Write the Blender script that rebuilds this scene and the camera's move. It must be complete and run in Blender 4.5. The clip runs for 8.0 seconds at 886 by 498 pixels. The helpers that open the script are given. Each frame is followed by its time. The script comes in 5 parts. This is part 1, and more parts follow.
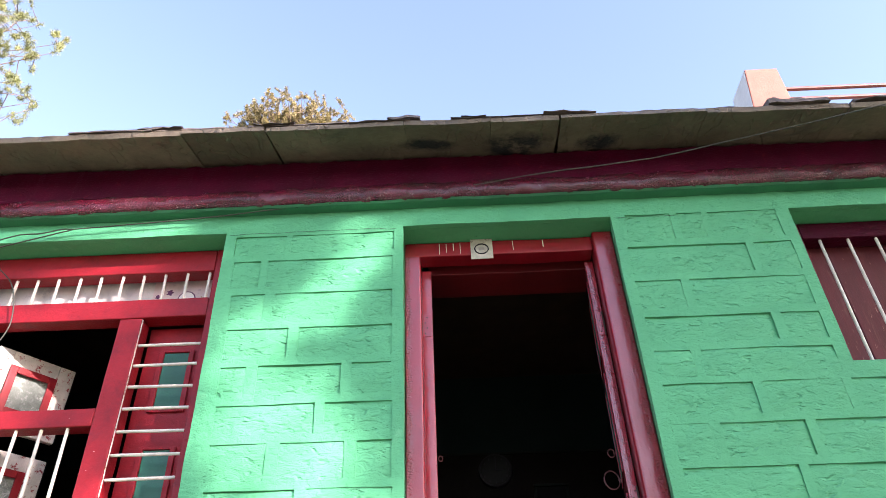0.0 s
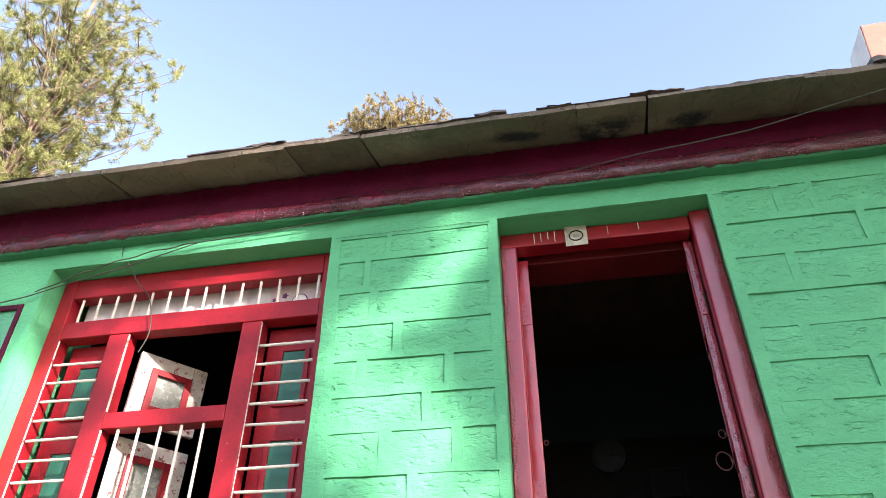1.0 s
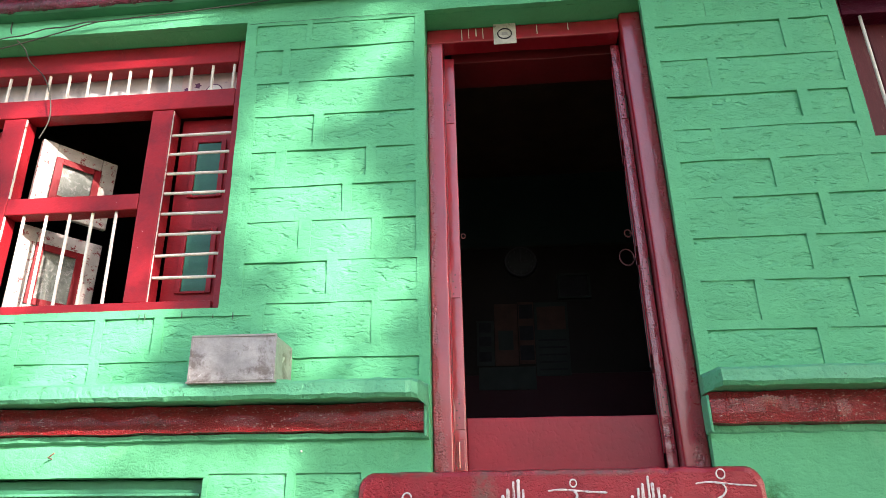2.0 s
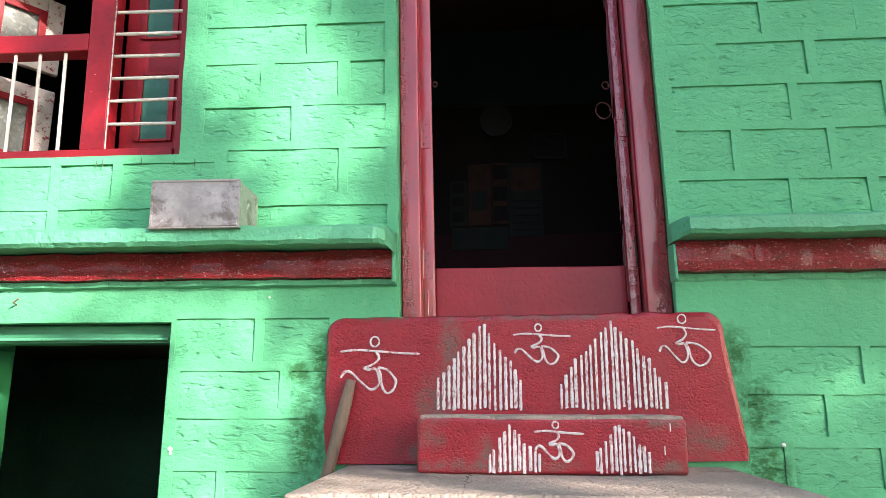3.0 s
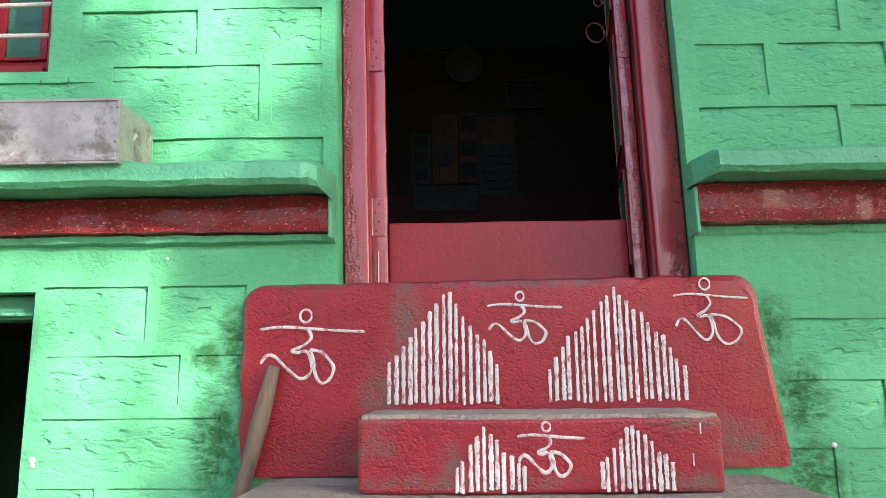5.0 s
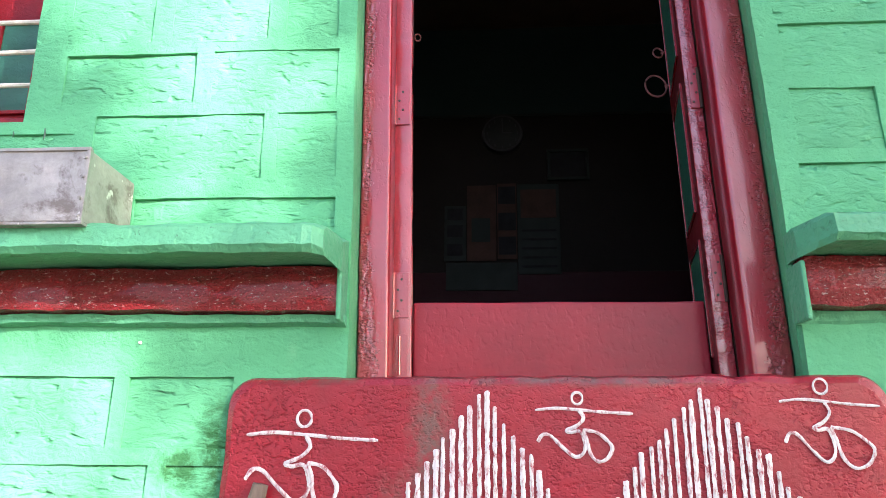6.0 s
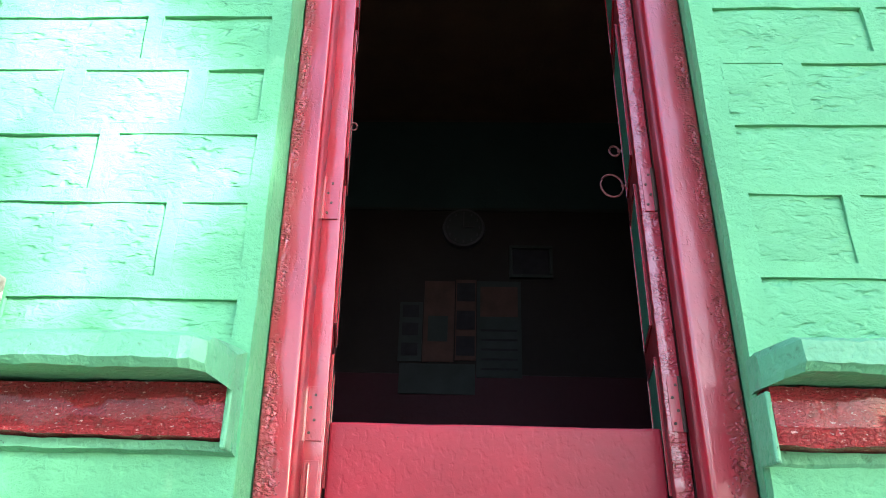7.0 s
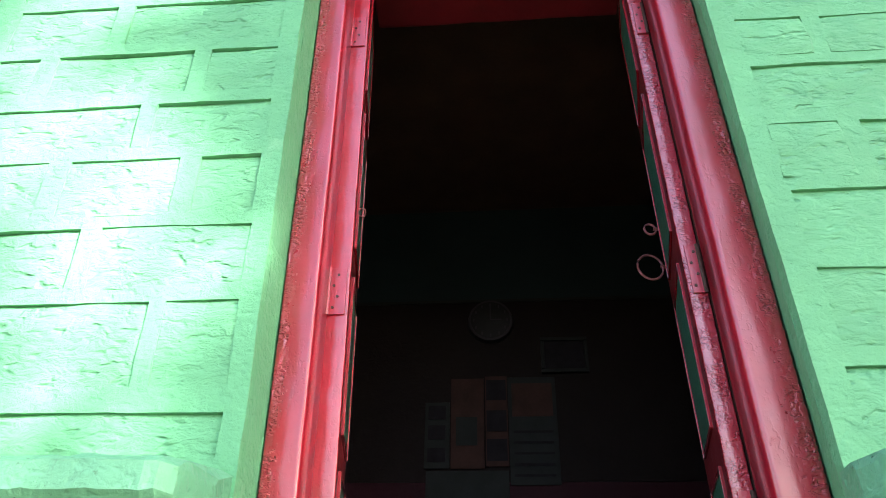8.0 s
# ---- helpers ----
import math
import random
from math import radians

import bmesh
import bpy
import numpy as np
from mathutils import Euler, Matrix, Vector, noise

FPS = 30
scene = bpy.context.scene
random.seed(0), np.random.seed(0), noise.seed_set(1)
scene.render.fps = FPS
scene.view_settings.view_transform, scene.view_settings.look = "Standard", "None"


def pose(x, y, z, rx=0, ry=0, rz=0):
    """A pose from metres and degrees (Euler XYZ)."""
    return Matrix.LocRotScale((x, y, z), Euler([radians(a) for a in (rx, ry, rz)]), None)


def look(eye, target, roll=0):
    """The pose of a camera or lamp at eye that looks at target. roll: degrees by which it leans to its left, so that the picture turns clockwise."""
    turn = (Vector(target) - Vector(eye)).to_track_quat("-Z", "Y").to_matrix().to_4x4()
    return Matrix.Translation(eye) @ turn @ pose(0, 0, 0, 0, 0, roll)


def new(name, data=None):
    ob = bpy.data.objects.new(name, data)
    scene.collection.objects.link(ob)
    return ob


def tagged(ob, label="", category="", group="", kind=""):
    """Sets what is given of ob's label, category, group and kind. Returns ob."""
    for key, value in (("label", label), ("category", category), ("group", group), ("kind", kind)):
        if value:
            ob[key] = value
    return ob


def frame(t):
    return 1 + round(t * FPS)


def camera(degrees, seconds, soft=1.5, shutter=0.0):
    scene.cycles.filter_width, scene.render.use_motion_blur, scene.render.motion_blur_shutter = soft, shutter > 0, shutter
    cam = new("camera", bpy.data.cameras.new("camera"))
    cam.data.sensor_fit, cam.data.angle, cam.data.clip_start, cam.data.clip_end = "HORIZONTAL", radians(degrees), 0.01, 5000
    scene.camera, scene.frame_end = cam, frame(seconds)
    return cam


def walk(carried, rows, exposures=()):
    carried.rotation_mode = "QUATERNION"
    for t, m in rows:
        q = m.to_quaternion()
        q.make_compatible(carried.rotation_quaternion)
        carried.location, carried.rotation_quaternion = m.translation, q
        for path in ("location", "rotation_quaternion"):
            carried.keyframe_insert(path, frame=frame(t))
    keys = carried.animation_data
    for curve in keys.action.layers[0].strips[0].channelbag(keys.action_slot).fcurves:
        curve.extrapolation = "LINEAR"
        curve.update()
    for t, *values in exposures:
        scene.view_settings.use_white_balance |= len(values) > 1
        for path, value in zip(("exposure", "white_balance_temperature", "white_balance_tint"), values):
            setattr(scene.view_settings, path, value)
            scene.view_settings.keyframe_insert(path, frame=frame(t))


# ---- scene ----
cam = camera(64.2, 8.0, soft=0.45)
PATH = [
    (0, (-0.169, -2.713, 1.583), (-0.24, -1.109, 2.776), -1.0),
    (0.3, (-0.067, -2.692, 1.529), (-0.206, -1.137, 2.779), 0.0),
    (0.5, (-0.051, -2.69, 1.546), (-0.224, -1.132, 2.788), -0.3),
    (0.7, (-0.09, -2.726, 1.509), (-0.351, -1.175, 2.746), 1.1),
    (1, (-0.096, -2.777, 1.52), (-0.471, -1.204, 2.697), 1.7),
    (1.2, (-0.091, -2.779, 1.464), (-0.545, -1.193, 2.595), 3.3),
    (1.5, (-0.125, -2.79, 1.432), (-0.564, -1.083, 2.377), 2.7),
    (1.7, (-0.104, -2.733, 1.424), (-0.416, -0.943, 2.26), 2.1),
    (2.8, (-0.162, -2.649, 1.315), (-0.281, -0.721, 1.834), -1.4),
    (2.9, (-0.127, -2.628, 1.316), (-0.263, -0.683, 1.761), -0.9),
    (3, (-0.089, -2.6, 1.318), (-0.227, -0.649, 1.738), -0.0),
    (3.2, (-0.042, -2.562, 1.325), (-0.211, -0.591, 1.619), 0.2),
    (3.5, (-0.037, -2.445, 1.306), (-0.181, -0.455, 1.446), -1.7),
    (3.7, (-0.056, -2.394, 1.309), (-0.18, -0.403, 1.449), -2.0),
    (4, (-0.118, -2.268, 1.309), (-0.193, -0.29, 1.593), -2.0),
    (4.2, (-0.153, -2.198, 1.311), (-0.133, -0.223, 1.623), -2.3),
    (5.3, (-0.08, -1.902, 1.38), (-0.195, 0.062, 1.739), 1.1),
    (5.5, (-0.082, -1.837, 1.386), (-0.253, 0.125, 1.734), 1.6),
    (5.7, (-0.052, -1.742, 1.388), (-0.217, 0.205, 1.814), 1.8),
    (6, (-0.104, -1.595, 1.443), (-0.246, 0.316, 2.018), 0.7),
    (6.2, (-0.067, -1.518, 1.494), (-0.213, 0.374, 2.123), 0.8),
    (6.5, (-0.075, -1.436, 1.514), (-0.001, 0.477, 2.091), -0.0),
    (6.7, (-0.044, -1.426, 1.533), (-0.043, 0.485, 2.124), 0.5),
    (6.8, (-0.027, -1.415, 1.545), (-0.021, 0.472, 2.207), 0.6),
    (6.9, (0.003, -1.412, 1.55), (-0.016, 0.451, 2.277), 0.1),
    (7, (0.015, -1.402, 1.562), (-0.073, 0.425, 2.371), 1.8),
    (7.2, (0.08, -1.388, 1.595), (0.003, 0.39, 2.508), 1.1),
    (7.5, (0.057, -1.349, 1.619), (-0.013, 0.39, 2.604), -0.7),
    (7.7, (0.062, -1.317, 1.634), (-0.105, 0.409, 2.63), 0.2),
    (8, (0.029, -1.213, 1.647), (-0.138, 0.485, 2.691), 1.1),
]
EXPOSURES = [(0.0, 1.99, 6330, 29), (0.5, 1.98, 6360, 27), (1.0, 1.98, 6530, 25), (1.5, 1.85, 6600, 23), (3.0, 1.82, 6550, 22), (3.5, 1.83, 6550, 16), (4.0, 1.83, 6500, 18), (5.5, 1.97, 6480, 24),
             (6.5, 2.62, 6300, 30), (7.0, 2.82, 6280, 30), (7.5, 2.77, 6520, 39), (8.0, 2.60, 6820, 38)]
walk(cam, [(t, look(eye, target, roll)) for t, eye, target, roll in PATH], EXPOSURES)

# ---- light ----
SUN_K, SUN_M = 1.15, 0.64           # towards the sun: SUN_K to the east, 1 away from the facade, SUN_M up
SUN = Vector((SUN_K, -1.0, SUN_M))
sun_data = bpy.data.lights.new("sun", "SUN")
sun_data.energy, sun_data.angle, sun_data.color = 4.9, radians(0.55), (1.0, 0.895, 0.77)
sun_ob = new("sun", sun_data)
sun_ob.matrix_world = look(SUN * 30, (0, 0, 0))
world = bpy.data.worlds.new("sky")
scene.world = world
world.use_nodes = True
wn, wl = world.node_tree.nodes, world.node_tree.links
sky = wn.new("ShaderNodeTexSky")
sky.sky_type, sky.sun_disc = "NISHITA", False
sky.sun_elevation = math.atan2(SUN_M, math.hypot(SUN_K, 1.0))
sky.sun_rotation = math.atan2(SUN_K, -1.0)
sky.air_density, sky.dust_density, sky.ozone_density = 1.3, 1.2, 0.7
wl.new(sky.outputs[0], wn["Background"].inputs[0])
wn["Background"].inputs[1].default_value = 0.136


# ---- materials ----
def material(name, colour, rough=0.6, metal=0.0, vary=0.12, scale=6.0, bump=0.0, bump_scale=40.0, stain=None, stain_amount=0.0,
             stain_scale=2.5, stain_edge=0.08, coarse=0.0, coarse_scale=9.0, rough_vary=0.1, spec=0.5, per_object=0.0, coat=0.0, stretch=(1, 1, 1), dents=None, grime=(), grime_colour=(0.1, 0.1, 0.1), grime_scale=26.0, grime_soft=0.3, chips_glints=None, coat_rough=0.18, patchy=0.0):
    """Paint or mineral: two scales of colour change, stains with a shape, fine and coarse relief."""
    m = bpy.data.materials.new(name)
    m.use_nodes = True
    n, l = m.node_tree.nodes, m.node_tree.links
    b = n["Principled BSDF"]
    geo = n.new("ShaderNodeNewGeometry")
    mp = n.new("ShaderNodeMapping")
    mp.inputs["Scale"].default_value = stretch
    l.new(geo.outputs["Position"], mp.inputs["Vector"])
    pos = mp.outputs["Vector"]

    def noise_node(s, detail=5.0, rough_=0.6, dist=0.0):
        t = n.new("ShaderNodeTexNoise")
        l.new(pos, t.inputs["Vector"])
        t.inputs["Scale"].default_value, t.inputs["Detail"].default_value = s, detail
        t.inputs["Roughness"].default_value, t.inputs["Distortion"].default_value = rough_, dist
        return t.outputs["Fac"]

    def ramp(fac, a, b_):
        r = n.new("ShaderNodeMapRange")
        r.inputs["From Min"].default_value, r.inputs["From Max"].default_value = a, b_
        l.new(fac, r.inputs["Value"])
        return r.outputs["Result"]

    def mix(fac, a, b_, mode="MIX"):
        x = n.new("ShaderNodeMix")
        x.data_type, x.blend_type = "RGBA", mode
        for sock, v in ((x.inputs["Factor"], fac), (x.inputs["A"], a), (x.inputs["B"], b_)):
            if isinstance(v, (int, float)):
                sock.default_value = v
            elif isinstance(v, tuple):
                sock.default_value = (*v, 1)
            else:
                l.new(v, sock)
        return x.outputs["Result"]

    dark = tuple(c * (1 - vary) for c in colour)
    light = tuple(min(0.95, c * (1 + vary)) for c in colour)
    col = mix(ramp(noise_node(scale, 6), 0.3, 0.7), dark, light)
    col = mix(ramp(noise_node(scale * 9, 4), 0.35, 0.75), col, mix(1.0, col, (1 - vary * 0.7,) * 3, "MULTIPLY"))
    if per_object:
        oi = n.new("ShaderNodeObjectInfo")
        r = ramp(oi.outputs["Random"], 0, 1)
        col = mix(r, col, mix(1.0, col, (1 - per_object,) * 3, "MULTIPLY"))
    if stain:
        f = ramp(noise_node(stain_scale, 8, 0.7, 0.4), 0.62 - 0.25 * stain_amount, 0.62 - 0.25 * stain_amount + stain_edge)
        col = mix(f, col, stain)
    if chips_glints:
        c_col, c_scale, c_lo = chips_glints
        col = mix(ramp(noise_node(c_scale, 5, 0.65, 0.3), c_lo, c_lo + 0.035), col, c_col)
    if grime:
        total = None
        for gx, gz, rx, rz in grime:
            vm = n.new("ShaderNodeVectorMath")
            vm.operation = "SUBTRACT"
            l.new(geo.outputs["Position"], vm.inputs[0])
            vm.inputs[1].default_value = (gx, 0, gz)
            vs = n.new("ShaderNodeVectorMath")
            vs.operation = "MULTIPLY"
            l.new(vm.outputs[0], vs.inputs[0])
            vs.inputs[1].default_value = (1 / rx, 0, 1 / rz)
            ln = n.new("ShaderNodeVectorMath")
            ln.operation = "LENGTH"
            l.new(vs.outputs[0], ln.inputs[0])
            g = n.new("ShaderNodeMapRange")
            g.inputs["From Min"].default_value, g.inputs["From Max"].default_value = 1.0, 0.0
            l.new(ln.outputs["Value"], g.inputs["Value"])
            if total is None:
                total = g.outputs["Result"]
            else:
                mx = n.new("ShaderNodeMath")
                mx.operation = "MAXIMUM"
                l.new(total, mx.inputs[0])
                l.new(g.outputs["Result"], mx.inputs[1])
                total = mx.outputs[0]
        ml = n.new("ShaderNodeMath")
        ml.operation = "MULTIPLY"
        l.new(total, ml.inputs[0])
        l.new(ramp(noise_node(grime_scale, 7, 0.7), *((0.3, 0.62) if grime_soft > 0.2 else (0.47, 0.68))), ml.inputs[1])
        col = mix(ramp(ml.outputs[0], 0.12, 0.12 + grime_soft), col, grime_colour)
    l.new(col, b.inputs["Base Color"])
    b.inputs["Metallic"].default_value = metal
    b.inputs["Specular IOR Level"].default_value = spec
    b.inputs["Coat Weight"].default_value = coat
    b.inputs["Coat Roughness"].default_value = coat_rough
    rr = n.new("ShaderNodeMapRange")
    rr.inputs["To Min"].default_value, rr.inputs["To Max"].default_value = max(0.03, rough - rough_vary), min(1.0, rough + rough_vary)
    l.new(noise_node(scale * 4, 4), rr.inputs["Value"])
    l.new(rr.outputs["Result"], b.inputs["Roughness"])
    last = None
    for amount, s, det in ((coarse, coarse_scale, 3), (bump, bump_scale, 6)):
        if amount:
            bp = n.new("ShaderNodeBump")
            bp.inputs["Strength"].default_value, bp.inputs["Distance"].default_value = 1.0, amount
            l.new(noise_node(s, det, 0.62, 0.6), bp.inputs["Height"])
            if last:
                l.new(last, bp.inputs["Normal"])
            last = bp.outputs["Normal"]
    if dents:
        depth, s_, lo, hi, st = dents
        mp2 = n.new("ShaderNodeMapping")
        mp2.inputs["Scale"].default_value = st
        l.new(geo.outputs["Position"], mp2.inputs["Vector"])
        t = n.new("ShaderNodeTexNoise")
        l.new(mp2.outputs["Vector"], t.inputs["Vector"])
        t.inputs["Scale"].default_value, t.inputs["Detail"].default_value, t.inputs["Distortion"].default_value = s_, 1.6, 0.25
        bp = n.new("ShaderNodeBump")
        bp.invert = True
        bp.inputs["Strength"].default_value, bp.inputs["Distance"].default_value = 1.0, depth
        soft_ = n.new("ShaderNodeMapRange")
        soft_.interpolation_type = "SMOOTHSTEP"
        soft_.inputs["From Min"].default_value, soft_.inputs["From Max"].default_value = lo, hi
        l.new(t.outputs["Fac"], soft_.inputs["Value"])
        height = soft_.outputs["Result"]
        if patchy:
            cover = n.new("ShaderNodeMath")
            cover.operation = "MULTIPLY"
            l.new(height, cover.inputs[0])
            l.new(ramp(noise_node(patchy, 2, 0.5), 0.36, 0.66), cover.inputs[1])
            height = cover.outputs[0]
        l.new(height, bp.inputs["Height"])
        if last:
            l.new(last, bp.inputs["Normal"])
        last = bp.outputs["Normal"]
    if last:
        l.new(last, b.inputs["Normal"])
    return m


GREEN = (0.093, 0.415, 0.210)
MOSS = ((-0.73, 1.45, 0.07, 0.20), (-0.76, 1.18, 0.12, 0.24), (0.77, 1.48, 0.08, 0.16), (0.83, 1.30, 0.13, 0.16), (0.85, 1.08, 0.14, 0.18), (-0.72, 0.95, 0.12, 0.2), (-0.80, 1.42, 0.10, 0.07))
mat_mortar = material("green_mortar_paint", GREEN, 0.5, spec=0.12, vary=0.08, scale=3, bump=0.0020, bump_scale=140, coarse=0.006, coarse_scale=12, chips_glints=((0.045, 0.20, 0.10), 34, 0.715),
                      dents=(0.0012, 33, 0.45, 0.72, (1, 1, 1.5)), stain=(0.12, 0.44, 0.23), stain_amount=0.02, stain_scale=5, grime=MOSS, grime_colour=(0.030, 0.145, 0.052), grime_scale=26, grime_soft=0.45)
mat_stone = material("green_stone_paint", GREEN, 0.5, spec=0.12, vary=0.07, scale=5, bump=0.0018, bump_scale=120, coarse=0.010, coarse_scale=15, dents=(0.0062, 21, 0.50, 0.70, (1, 1, 2.3)), patchy=9.0, chips_glints=((0.05, 0.23, 0.11), 40, 0.73),
                     per_object=0.04, stretch=(1, 1, 1.9), grime=MOSS, grime_colour=(0.030, 0.145, 0.052), grime_scale=26, grime_soft=0.45)
mat_ledge = material("green_ledge_paint", (0.088, 0.375, 0.208), 0.5, spec=0.3, vary=0.1, scale=4, bump=0.002, bump_scale=90, coarse=0.005, coarse_scale=14, dents=(0.002, 40, 0.45, 0.75, (1, 1, 1)),
                     stain=(0.05, 0.20, 0.10), stain_amount=0.06, stain_scale=22, chips_glints=((0.03, 0.13, 0.07), 55, 0.655))
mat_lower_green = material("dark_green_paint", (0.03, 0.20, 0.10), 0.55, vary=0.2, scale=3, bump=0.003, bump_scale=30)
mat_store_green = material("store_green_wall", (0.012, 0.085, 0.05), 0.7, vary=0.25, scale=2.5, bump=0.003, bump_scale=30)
mat_red_gloss = material("glossy_red_paint", (0.33, 0.012, 0.024), 0.22, coat=0.8, coat_rough=0.07, spec=0.7, dents=(0.0003, 50, 0.4, 0.75, (1, 1, 0.7)), vary=0.15, scale=4, bump=0.0003, bump_scale=60, coarse=0.0010, coarse_scale=6,
                         rough_vary=0.08, stain=(0.15, 0.010, 0.015), stain_amount=0.0, stain_scale=16, stretch=(1.6, 1.6, 0.6), chips_glints=((0.06, 0.008, 0.01), 60, 0.71))
mat_board = material("red_board_paint", (0.31, 0.013, 0.026), 0.4, spec=0.35, coat=0.1, vary=0.14, scale=5, bump=0.0006, bump_scale=60, coarse=0.0012, coarse_scale=7, dents=(0.0006, 60, 0.5, 0.75, (1, 1, 0.7)), chips_glints=((0.10, 0.012, 0.014), 60, 0.72))
mat_red_post = material("thick_red_enamel", (0.36, 0.014, 0.028), 0.30, coat=0.75, coat_rough=0.13, spec=0.6, dents=(0.0006, 130, 0.50, 0.70, (1, 1, 0.6)), patchy=16.0, vary=0.12, scale=5, bump=0.0002, bump_scale=70, rough_vary=0.05,
                        chips_glints=((0.07, 0.008, 0.010), 48, 0.72))
mat_red_wrinkle = material("wrinkled_red_enamel", (0.34, 0.013, 0.026), 0.30, coat=1.0, coat_rough=0.11, spec=0.8, vary=0.14, scale=9, bump=0.0005, bump_scale=180, dents=(0.0046, 95, 0.38, 0.64, (1, 1, 1.4)), patchy=24.0, chips_glints=((0.11, 0.008, 0.012), 80, 0.72))
mat_red_window = material("red_window_paint", (0.29, 0.011, 0.018), 0.42, spec=0.3, vary=0.2, scale=5, bump=0.002, bump_scale=60, stain=(0.15, 0.009, 0.018), stain_amount=0.30, stain_scale=7, stain_edge=0.25, chips_glints=((0.55, 0.40, 0.36), 50, 0.715))
mat_maroon = material("maroon_paint", (0.072, 0.0022, 0.019), 0.42, spec=0.15, vary=0.25, scale=5, bump=0.0012, bump_scale=60, dents=(0.0012, 50, 0.45, 0.75, (1, 1, 2.5)), stain=(0.13, 0.012, 0.025), stain_amount=0.05, stain_scale=20)
mat_faded_maroon = material("faded_maroon_boards", (0.135, 0.020, 0.026), 0.45, spec=0.3, vary=0.25, scale=5, bump=0.0012, bump_scale=60, stretch=(3, 3, 0.5), stain=(0.22, 0.075, 0.065), stain_amount=0.30, stain_scale=7, stain_edge=0.25,
                            chips_glints=((0.40, 0.17, 0.14), 30, 0.66), per_object=0.2)
mat_maroon_lip = material("wrinkled_maroon_paint", (0.105, 0.004, 0.019), 0.24, coat=0.45, spec=0.6, vary=0.25, scale=8, bump=0.005, bump_scale=90, dents=(0.009, 95, 0.40, 0.66, (1, 1, 1.7)), coat_rough=0.07, patchy=7.0, chips_glints=((0.015, 0.004, 0.006), 30, 0.66))
# pale flecks on this band are painted glints of its wrinkled gloss
mat_band_red = material("band_red_paint", (0.27, 0.010, 0.015), 0.34, spec=0.4, coat=0.35, coat_rough=0.05, vary=0.25, scale=5, bump=0.0035, bump_scale=110, coarse=0.003, coarse_scale=20, dents=(0.0045, 150, 0.42, 0.62, (1, 1, 1.3)), stain=(0.15, 0.02, 0.02), stain_amount=0.15, stain_scale=9, stretch=(1, 1, 2.2), chips_glints=((0.50, 0.32, 0.31), 70, 0.605))
mat_step_red = material("step_red_paint", (0.31, 0.011, 0.023), 0.38, spec=0.4, coat=0.35, coat_rough=0.10, vary=0.2, scale=3.5, bump=0.0016, bump_scale=62, coarse=0.003, coarse_scale=20, dents=(0.0034, 105, 0.46, 0.70, (1, 1, 1.3)), patchy=7.0, chips_glints=((0.18, 0.02, 0.028), 60, 0.75),
                        stain=(0.165, 0.022, 0.026), stain_amount=0.22, stain_scale=3.6, stain_edge=0.2,
                        grime=((-0.245, 1.50, 0.075, 0.30), (-0.30, 1.32, 0.12, 0.14), (-0.04, 0.95, 0.05, 0.20), (-0.03, 0.74, 0.035, 0.18), (0.03, 0.85, 0.02, 0.1), (0.13, 0.93, 0.07, 0.13), (-0.29, 1.20, 0.07, 0.06), (-0.12, 1.16, 0.05, 0.08),
                               (-0.36, 1.14, 0.05, 0.06), (-0.6, 1.06, 0.2, 0.03), (0.2, 1.07, 0.5, 0.03), (0.66, 1.05, 0.12, 0.06), (0.42, 1.25, 0.15, 0.03), (-0.1, 1.12, 0.4, 0.035), (0.45, 1.12, 0.25, 0.04), (0.62, 1.18, 0.2, 0.10),
                               (-0.52, 1.62, 0.2, 0.03), (0.1, 1.615, 0.5, 0.022)),
                        grime_colour=(0.155, 0.075, 0.062), grime_scale=24, grime_soft=0.6)
mat_brushed = material("brushed_white_paint", (0.66, 0.62, 0.615), 0.6, vary=0.14, scale=30, bump=0.001, bump_scale=120, stain=(0.34, 0.05, 0.065), stain_amount=0.48, stain_scale=80, stain_edge=0.16, stretch=(1, 1, 0.5))
# flaked red paint, its cream base standing in for sun on the wood
mat_sunlit_flaked = material("sunlit_flaked_paint", (0.55, 0.51, 0.46), 0.5, vary=0.15, scale=20, bump=0.002, bump_scale=60, stain=(0.26, 0.025, 0.028), stain_amount=0.25, stain_scale=34, stain_edge=0.06)
# opaque pane; the grey-green mottling paints reflections on glass
mat_pane_reflection = material("pane_reflections", (0.24, 0.28, 0.25), 0.25, vary=0.3, scale=14, bump=0.002, bump_scale=60, stain=(0.50, 0.52, 0.50), stain_amount=0.36, stain_scale=30, stain_edge=0.14)
mat_concrete = material("worn_concrete", (0.33, 0.275, 0.22), 0.85, vary=0.22, scale=4, bump=0.004, bump_scale=50, coarse=0.006, coarse_scale=12,
                        stain=(0.20, 0.155, 0.12), stain_amount=0.25, stain_scale=5, dents=(0.004, 60, 0.4, 0.75, (1, 1, 1)), chips_glints=((0.10, 0.08, 0.065), 55, 0.69))
mat_white = material("white_paint", (0.80, 0.78, 0.76), 0.6, vary=0.08, scale=20, bump=0.001, bump_scale=90)
mat_cream = material("cream_paint_bars", (0.72, 0.68, 0.60), 0.45, vary=0.15, scale=25, bump=0.001, bump_scale=60)
